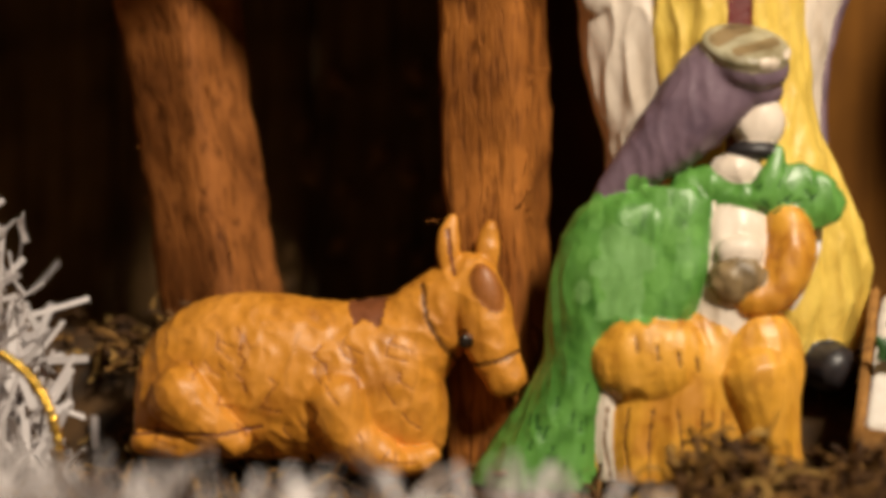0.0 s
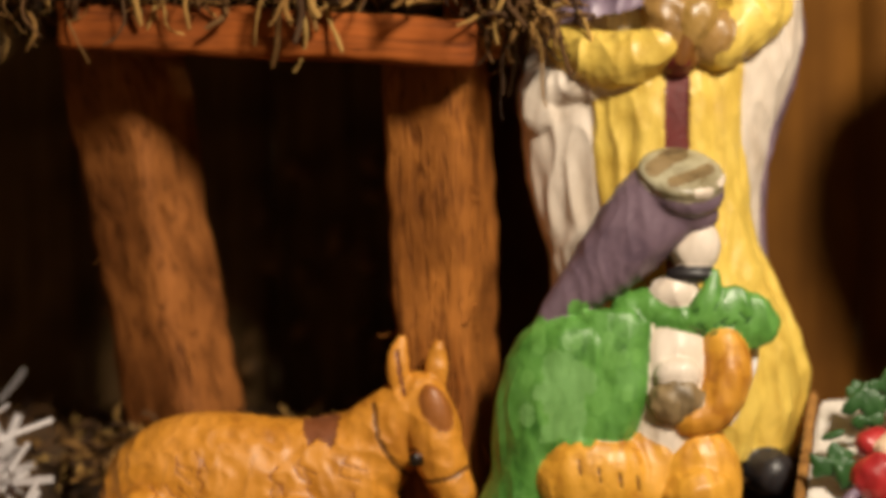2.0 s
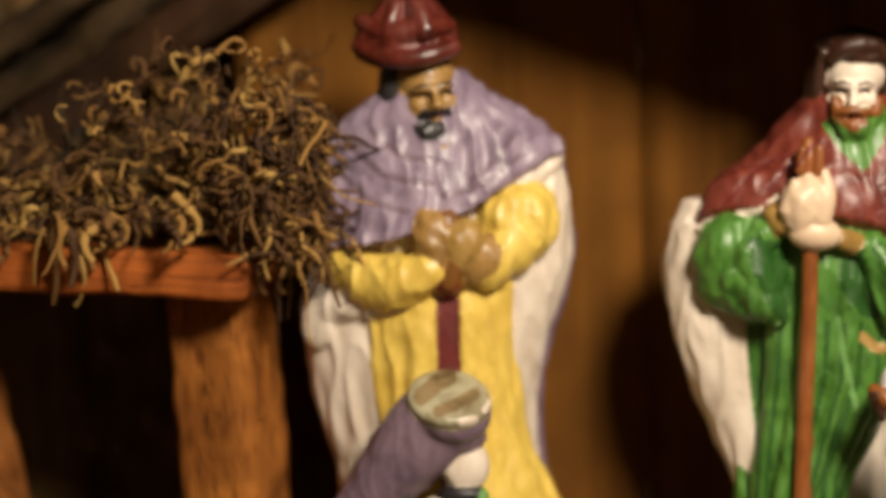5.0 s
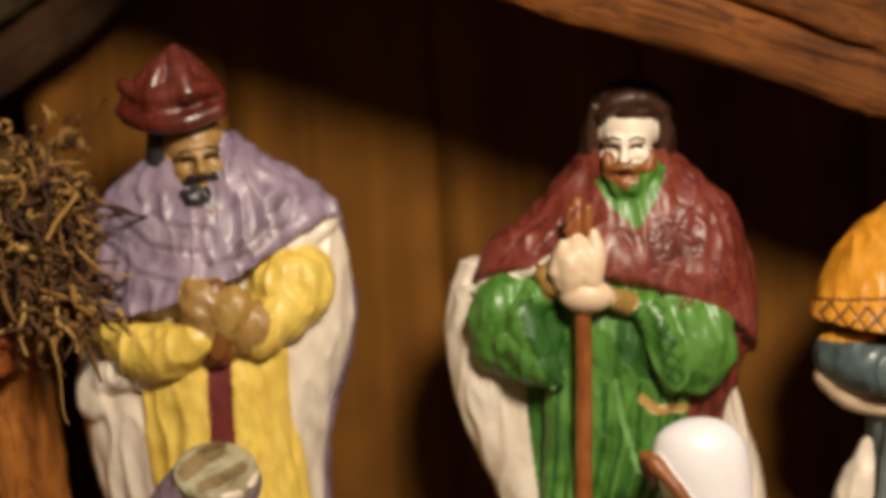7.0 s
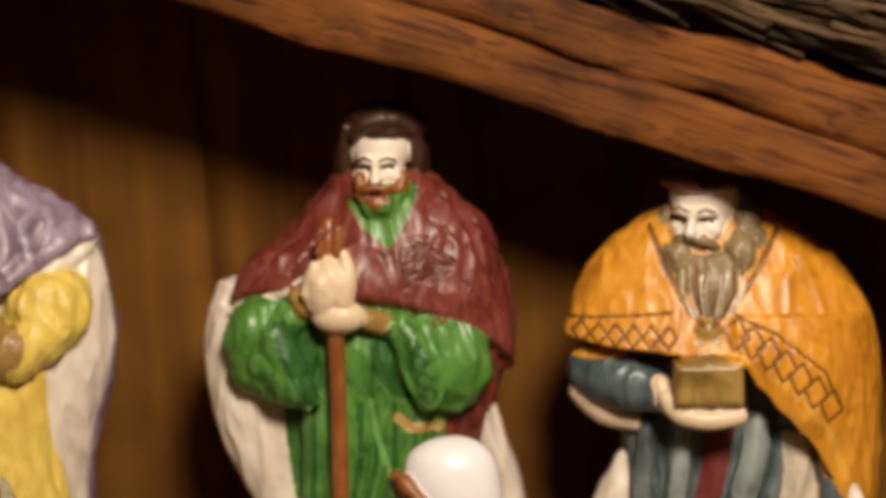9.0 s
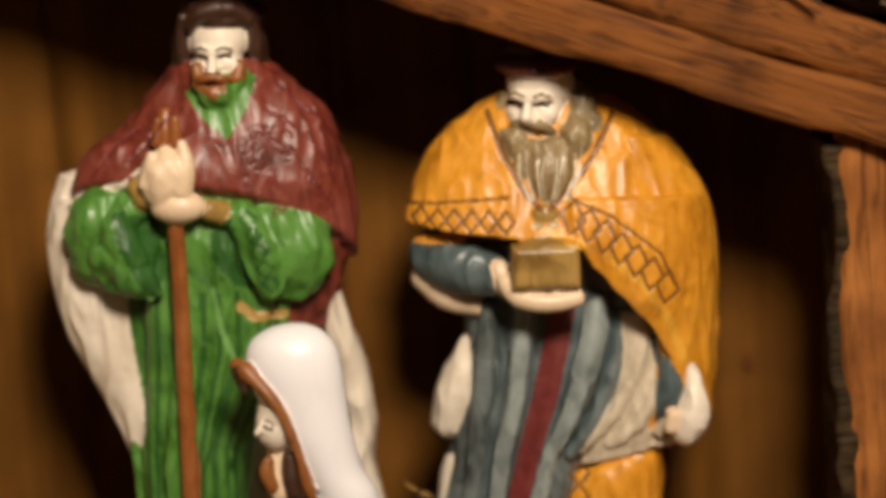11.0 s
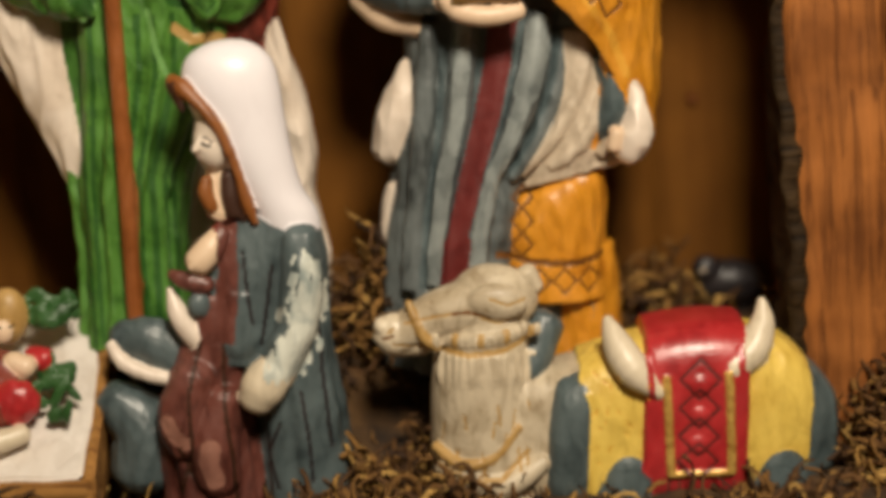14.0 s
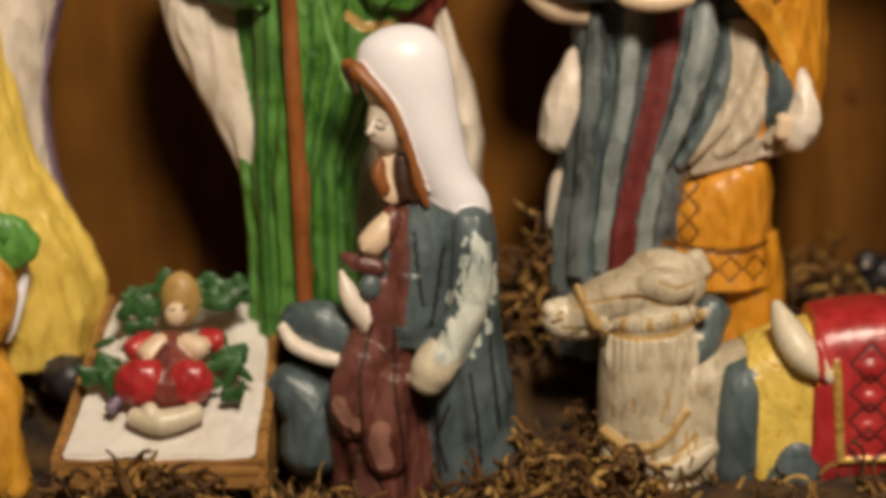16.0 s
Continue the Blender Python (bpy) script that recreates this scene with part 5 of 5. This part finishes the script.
    for v in (600, 650, 700, 745):
        f.trace([(1228, v), (1262, v - 34), (1296, v), (1262, v + 34), (1228, v)], 3, WINE, 0.3)
    f.tree = None
    for v in (612, 664, 715):
        f.ball(1262, v, (f.face_depth(1262, v) or -140) + 4, 22, 20, 12, RED, n=16)
    for k in range(16):
        u = 1196 + 9.4 * k
        f.trace([(u, 782), (u + 1, 822)], 2.4, RED if k % 2 else MAROON, 0.6)
    for a, b in (((1175, 560), (1195, 830)), ((1330, 550), (1348, 800))):
        f.trace([a, b], 6, RED, 0.4)
    # saddle horns
    f.limb([(1190, 625, -142, 12), (1150, 590, -128, 30), (1122, 548, -100, 26), (1106, 510, -80, 10)], BONE)
    f.limb([(1318, 585, -120, 22), (1352, 560, -96, 30), (1372, 515, -72, 22), (1370, 478, -60, 8)], BONE)
    for _ in range(22):
        u, v = rr.uniform(1085, 1175), rr.uniform(600, 760)
        f.trace([(u, v), (u + rr.uniform(-10, 10), v + rr.uniform(-10, 10))], 1.2, OCHRE, 0)
    f.done("lying camel figurine with yellow saddle cloth and red rug", "figurine", "animal figurines", cell=2.6, rounds=2)


camel()


def manger():
    """Sloping crib with a cream cloth, built in its own frame: u across, d along the bed."""
    thing = tagged(new("manger"), "small wooden manger with a white cloth on the moss", "manger")
    thing.matrix_world = pose(0.1157, -0.005, 0.0221, 0, 5.1, 3.7)
    q = 0.0001368

    def wedge(name, x0, x1, y0, y1, ztop0, ztop1, zb0, zb1, mat, x0b=None, x1b=None, label=""):
        bm = bmesh.new()
        a0, a1 = (x0 if x0b is None else x0b), (x1 if x1b is None else x1b)
        co = [(x0, y0, zb0), (x1, y0, zb0), (a1, y1, zb1), (a0, y1, zb1), (x0, y0, ztop0), (x1, y0, ztop0), (a1, y1, ztop1), (a0, y1, ztop1)]
        vs = [bm.verts.new((x * q, y * q, z * q)) for x, y, z in co]
        for face in ((3, 2, 1, 0), (4, 5, 6, 7), (0, 1, 5, 4), (1, 2, 6, 5), (2, 3, 7, 6), (3, 0, 4, 7)):
            bm.faces.new([vs[i] for i in face])
        bmesh.ops.bevel(bm, geom=bm.edges[:], offset=5 * q, segments=2, affect="EDGES")
        bmesh.ops.subdivide_edges(bm, edges=[e for e in bm.edges if e.calc_length() > 60 * q], cuts=5, use_grid_fill=True)
        for v in bm.verts:
            v.co += noise.noise_vector(v.co * 150) * (0.0012 if name == "cloth" else 0.0005)
        return part(name, bm, mat, thing, label)
    wedge("bed", -176, 176, 6, 330, -6, 205, -60, -40, MANGERWOOD, -118, 186)
    wedge("cloth", -172, 172, -4, 326, 6, 214, -6, 202, CLOTHWHITE, -114, 182, label="white folded cloth")
    wedge("front_board", -186, 184, -20, 0, -2, -2, -56, -56, MANGERWOOD, label="ochre front board")
    wedge("side_board", 174, 192, -10, 335, 6, 228, -80, -60, MANGERWOOD, 186, 204)
    wedge("side_board", -190, -174, -10, 335, 6, 226, -80, -60, MANGERWOOD, -134, -118)


MANGERWOOD = wood("manger_wood", (0.42, 0.21, 0.06), (0.18, 0.075, 0.022), 0)
CLOTHWHITE = ceramic("cloth_white", (0.74, 0.68, 0.62), (0.56, 0.47, 0.38), 0.5, 0.4)
manger()


def baby():
    f = Mold("baby_figurine", (0.1157, -0.004, 0.0221), 0.0001368, 280, 810, 5.1, 3.7)

    def bed(v):
        return (810 - v) * 1.12
    f.limb([(290, 715, bed(715) - 8, 56), (290, 655, bed(655) - 8, 50)], MAROON)
    f.ball(303, 568, bed(560) - 40, 37, 54, 38, CAMELTAN)
    f.ball(296, 590, bed(575) - 62, 20, 22, 16, SKIN)
    f.trace([(288, 578), (296, 579)], 2, EYE)
    f.trace([(312, 579), (320, 578)], 2, EYE)
    f.ball(304, 588, bed(560) - 70, 6, 9, 7, SKIN, n=12)
    f.limb([(255, 650, bed(650) - 60, 22), (275, 630, bed(630) - 66, 20)], SKIN)
    f.limb([(345, 640, bed(640) - 60, 22), (320, 630, bed(630) - 66, 20)], SKIN)
    f.limb([(225, 645, bed(645) - 40, 24), (250, 630, bed(630) - 40, 20)], RED)
    f.limb([(375, 632, bed(632) - 40, 22), (352, 625, bed(625) - 40, 18)], RED)
    f.ball(246, 690, bed(690) - 62, 50, 44, 38, RED, lumps=0.12)
    f.ball(332, 690, bed(690) - 62, 42, 42, 36, RED, lumps=0.12)
    f.limb([(235, 745, bed(745) - 40, 18), (285, 752, bed(752) - 46, 24), (345, 740, bed(740) - 40, 18)], BONE)
    f.limb([(262, 730, bed(730) - 62, 16), (270, 745, bed(745) - 60, 14)], BONE)
    f.limb([(190, 735, bed(735) - 30, 10), (205, 720, bed(720) - 34, 10)], LILAC)
    rr = random.Random(9)
    for cx, cy, w, h, k in ((182, 685, 24, 30, 16), (395, 668, 34, 26, 18), (232, 570, 28, 34, 16), (375, 560, 36, 28, 18)):
        for _ in range(k):
            u, v = rr.gauss(cx, w * 0.7), rr.gauss(cy, h * 0.7)
            f.ball(u, v, bed(v) - rr.uniform(20, 46), rr.uniform(16, 32), rr.uniform(9, 18), 8, LEAF, spin=rr.uniform(-90, 90), n=10, lumps=0.3, seed=u)
    f.done("baby figurine with red cloth and green holly leaves", "figurine", "holy family figurines", cell=2.6, rounds=3)


baby()

# ---- moss, tinsel and small things ----
rng = random.Random(11)


def moss_canopy(r):
    x = r.uniform(-0.16, 0.028)
    y = r.uniform(0.002, 0.05)
    z = 0.154 + 0.026 * abs(r.gauss(0, 0.6)) * (0.6 + 0.9 * ease(-0.05, 0.02, x))
    return x, y, min(z, 0.198)


bm = bmesh.new()
strands(bm, 1500, moss_canopy, 0.019, 0.00062, 0.62, droop=0.12, sides=4, joints=13, rng=rng)
strands(bm, 210, moss_canopy, 0.016, 0.00105, 0.6, droop=0.16, sides=5, joints=13, rng=rng)
strands(bm, 280, lambda r: (r.uniform(0.018, 0.034), r.uniform(0.004, 0.03), r.uniform(0.145, 0.185)), 0.022, 0.0007, 0.5, droop=0.22, sides=5, joints=13, rng=rng)
strands(bm, 9, lambda r: (-0.026 + r.gauss(0, 0.003), -0.002 + r.uniform(-0.002, 0.003), 0.156), 0.020, 0.0011, 0.5, droop=0.45, sides=5, joints=13, rng=rng)
strands(bm, 26, lambda r: (r.uniform(-0.12, 0.02), r.uniform(-0.001, 0.006), 0.158), 0.018, 0.0010, 0.5, droop=0.35, sides=5, joints=13, rng=rng)
tagged(part("moss_canopy", bm, MOSS), "curly dry brown moss heaped on the shed roof", "moss", kind="stuff")
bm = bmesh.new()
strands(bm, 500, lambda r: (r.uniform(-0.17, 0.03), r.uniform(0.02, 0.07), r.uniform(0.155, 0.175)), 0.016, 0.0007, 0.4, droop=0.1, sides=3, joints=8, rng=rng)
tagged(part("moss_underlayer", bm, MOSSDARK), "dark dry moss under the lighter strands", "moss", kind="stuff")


def moss_floor(r):
    while True:
        x, y = r.uniform(-0.18, 0.40), r.uniform(-0.03, 0.10)
        return x, y, ground_z(x, y) - 0.001


bm = bmesh.new()
strands(bm, 2800, moss_floor, 0.014, 0.00075, 0.55, droop=0.05, sides=3, joints=8, rng=rng)
strands(bm, 2200, lambda r: (lambda x, y: (x, y, ground_z(x, y) - 0.001 - 0.0075 * ease(0.225, 0.245, x) * (1 - ease(0.318, 0.330, x))))(r.uniform(-0.10, 0.36), r.uniform(-0.045, 0.02)), 0.013, 0.0006, 0.6, droop=0.05, sides=3, joints=8, rng=rng)
tagged(part("moss_floor", bm, MOSS), "curly dry brown moss covering the ground", "moss", kind="stuff")


def moss_clump(name, x, y, rx, ry, h, count):
    bm = bmesh.new()
    z0 = ground_z(x, y)

    def place(r):
        a, s = r.uniform(0, 6.283), math.sqrt(r.random())
        return x + rx * s * math.cos(a), y + ry * s * math.sin(a), z0 + h * (1 - s * s) * r.uniform(0.3, 1.0)
    strands(bm, count, place, 0.013, 0.00085, 0.6, droop=0.04, sides=3, joints=8, rng=rng)
    tagged(part(name, bm, MOSS), "clump of curly golden-brown dry moss", "moss", "moss clumps", kind="stuff")


for x, y, rx, ry, h, c in ((0.064, -0.022, 0.020, 0.012, 0.020, 420), (0.094, -0.016, 0.02, 0.012, 0.017, 240), (0.080, 0.040, 0.012, 0.008, 0.006, 60),
                           (0.022, 0.010, 0.018, 0.012, 0.010, 160), (0.195, -0.012, 0.012, 0.008, 0.010, 130), (0.225, -0.010, 0.014, 0.010, 0.012, 150),
                           (0.315, -0.010, 0.03, 0.008, 0.002, 90), (0.337, 0.012, 0.014, 0.012, 0.026, 260), (0.285, 0.070, 0.02, 0.014, 0.016, 180),
                           (0.112, -0.017, 0.028, 0.007, 0.019, 380), (0.155, -0.016, 0.018, 0.010, 0.010, 150), (-0.07, 0.040, 0.03, 0.02, 0.014, 200), (0.205, 0.064, 0.012, 0.010, 0.020, 120), (0.350, 0.000, 0.018, 0.012, 0.02, 160),
                           (0.214, 0.046, 0.014, 0.012, 0.036, 380), (0.222, 0.022, 0.012, 0.008, 0.014, 160), (0.205, 0.012, 0.012, 0.008, 0.012, 140)):
    moss_clump("moss_clump", x, y, rx, ry, h, c)


def tinsel(name, count, place, size, label):
    bm = bmesh.new()
    for _ in range(count):
        p = Vector(place(rng))
        ln, w = size * rng.uniform(0.6, 1.3), size * rng.uniform(0.09, 0.15)
        q = Matrix.LocRotScale(p, Euler((rng.gauss(0, 0.55), rng.gauss(0, 0.6), rng.uniform(0, 6.28))), None)
        bend = rng.gauss(0, 0.15)
        rows = []
        for j in range(4):
            t = j / 3
            rows.append([bm.verts.new(q @ Vector((sx * w / 2, bend * ln * t * t + sy * 0.00012, ln * t))) for sx, sy in ((-1, -1), (1, -1), (1, 1), (-1, 1))])
        for a, b in zip(rows, rows[1:]):
            for k in range(4):
                bm.faces.new((a[k], a[(k + 1) % 4], b[(k + 1) % 4], b[k]))
        bm.faces.new(rows[0][::-1])
        bm.faces.new(rows[-1])
    tagged(part(name, bm, TINSEL), label, "tinsel", kind="stuff")


def high_garland(r):
    a = r.random()
    return -0.109 + r.gauss(0, 0.0065) - 0.016 * a, 0.0 + r.gauss(0, 0.012), 0.002 + 0.056 * a + r.gauss(0, 0.004)


tinsel("tinsel_garland", 420, high_garland, 0.0135, "white tinsel garland hanging beside the shed")

def garland(name, core, count, reach, label):
    """A wire with flat strips standing out all round it; core(t) gives the wire's place."""
    bm = bmesh.new()
    for _ in range(count):
        p = Vector(core(rng.random()))
        way = Vector((rng.gauss(0, 0.45), rng.gauss(0, 1), rng.gauss(0, 1))).normalized()
        side = way.orthogonal().normalized()
        side = Matrix.Rotation(rng.uniform(0, 6.28), 3, way) @ side
        thin = way.cross(side).normalized()
        ln, w = reach * rng.uniform(0.7, 1.15), rng.uniform(0.0011, 0.0018)
        rows = []
        for j in range(3):
            c = p + way * ln * (0.12 + 0.88 * j / 2) + thin * rng.gauss(0, 0.0004)
            rows.append([bm.verts.new(c + side * sx * w / 2 + thin * sy * 0.0001) for sx, sy in ((-1, -1), (1, -1), (1, 1), (-1, 1))])
        for p0, p1 in zip(rows, rows[1:]):
            for k in range(4):
                bm.faces.new((p0[k], p0[(k + 1) % 4], p1[(k + 1) % 4], p1[k]))
        bm.faces.new(rows[0][::-1])
        bm.faces.new(rows[-1])
    tagged(part(name, bm, TINSEL), label, "tinsel", kind="stuff")


def front_wire(t):
    x = -0.20 + 0.58 * t
    return x, -0.098 + 0.008 * math.sin(x * 40), 0.0115 - 0.021 * ease(0.0, 0.11, x) + 0.002 * math.sin(x * 70)


garland("tinsel_garland", front_wire, 1500, 0.0165, "white tinsel garland lying before the figures")

# gold cord loop beside the tinsel
bm = bmesh.new()
rows = []
for i in range(90):
    a = radians(-60 + 150 * i / 89)
    c = Vector((-0.1075 + 0.0215 * math.cos(a), -0.030, 0.014 + 0.026 * math.sin(a)))
    out = Vector((math.cos(a), 0, math.sin(a)))
    r = 0.00115 * (1 + 0.22 * math.sin(i * 2.1))
    rows.append([bm.verts.new(c + (out * math.cos(k * 6.2832 / 10) + Vector((0, 1, 0)) * math.sin(k * 6.2832 / 10)) * r) for k in range(10)])
for a, b in zip(rows, rows[1:]):
    for k in range(10):
        bm.faces.new((a[k], a[(k + 1) % 10], b[(k + 1) % 10], b[k])).smooth = True
tagged(part("gold_cord", bm, GOLDWIRE), "twisted gold cord loop among white tinsel", "cord")


def black_sheep():
    f = Mold("black_sheep_figurine", (0.3055, 0.074, 0.0335), 0.000125, 0, 0, 4.7, 0)
    f.limb([(-40, -6, 10, 44), (10, -10, 0, 50), (50, -4, 0, 42)], BLACK, n=24)
    f.ball(-52, -44, -30, 32, 30, 30, BLACK)
    # pale spot modelled in place of the white sheen on the glaze
    f.ball(-60, -46, -54, 11, 8, 7, LINING)
    f.limb([(-30, 40, 0, 14), (-30, 70, 0, 12)], BLACK)
    f.limb([(40, 40, 0, 14), (40, 70, 0, 12)], BLACK)
    f.done("small black glazed sheep figurine half hidden in moss", "figurine", "animal figurines", cell=4.0)


black_sheep()

# dry leaves in the dark of the shed
rng = random.Random(21)
for k in range(34):
    bm = bmesh.new()
    w, h = rng.uniform(0.002, 0.0045), rng.uniform(0.006, 0.012)
    rows = []
    for j in range(7):
        t = j / 6
        half = w * math.sin(math.pi * min(0.97, max(0.05, t)))
        rows.append([bm.verts.new((sx * half, 0.25 * sx * sx * half + sy * 0.0002 + 0.002 * t * t, h * (t - 0.5))) for sx, sy in ((-1, -1), (0, -1.5), (1, -1), (1, 1), (0, 0.5), (-1, 1))])
    for p, q in zip(rows, rows[1:]):
        for i in range(6):
            bm.faces.new((p[i], p[(i + 1) % 6], q[(i + 1) % 6], q[i])).smooth = True
    bm.faces.new(rows[0][::-1])
    bm.faces.new(rows[-1])
    x, z = rng.uniform(-0.066, -0.012), rng.uniform(0.012, 0.115)
    leaf = tagged(part("dry_leaf", bm, LEAFBROWN), "curled brown dry leaf in the dark shed", "leaf", "dry leaves")
    leaf.matrix_world = pose(x, rng.uniform(0.100, 0.113), z, rng.uniform(-20, 20), rng.uniform(-70, 70), rng.uniform(-50, 50))
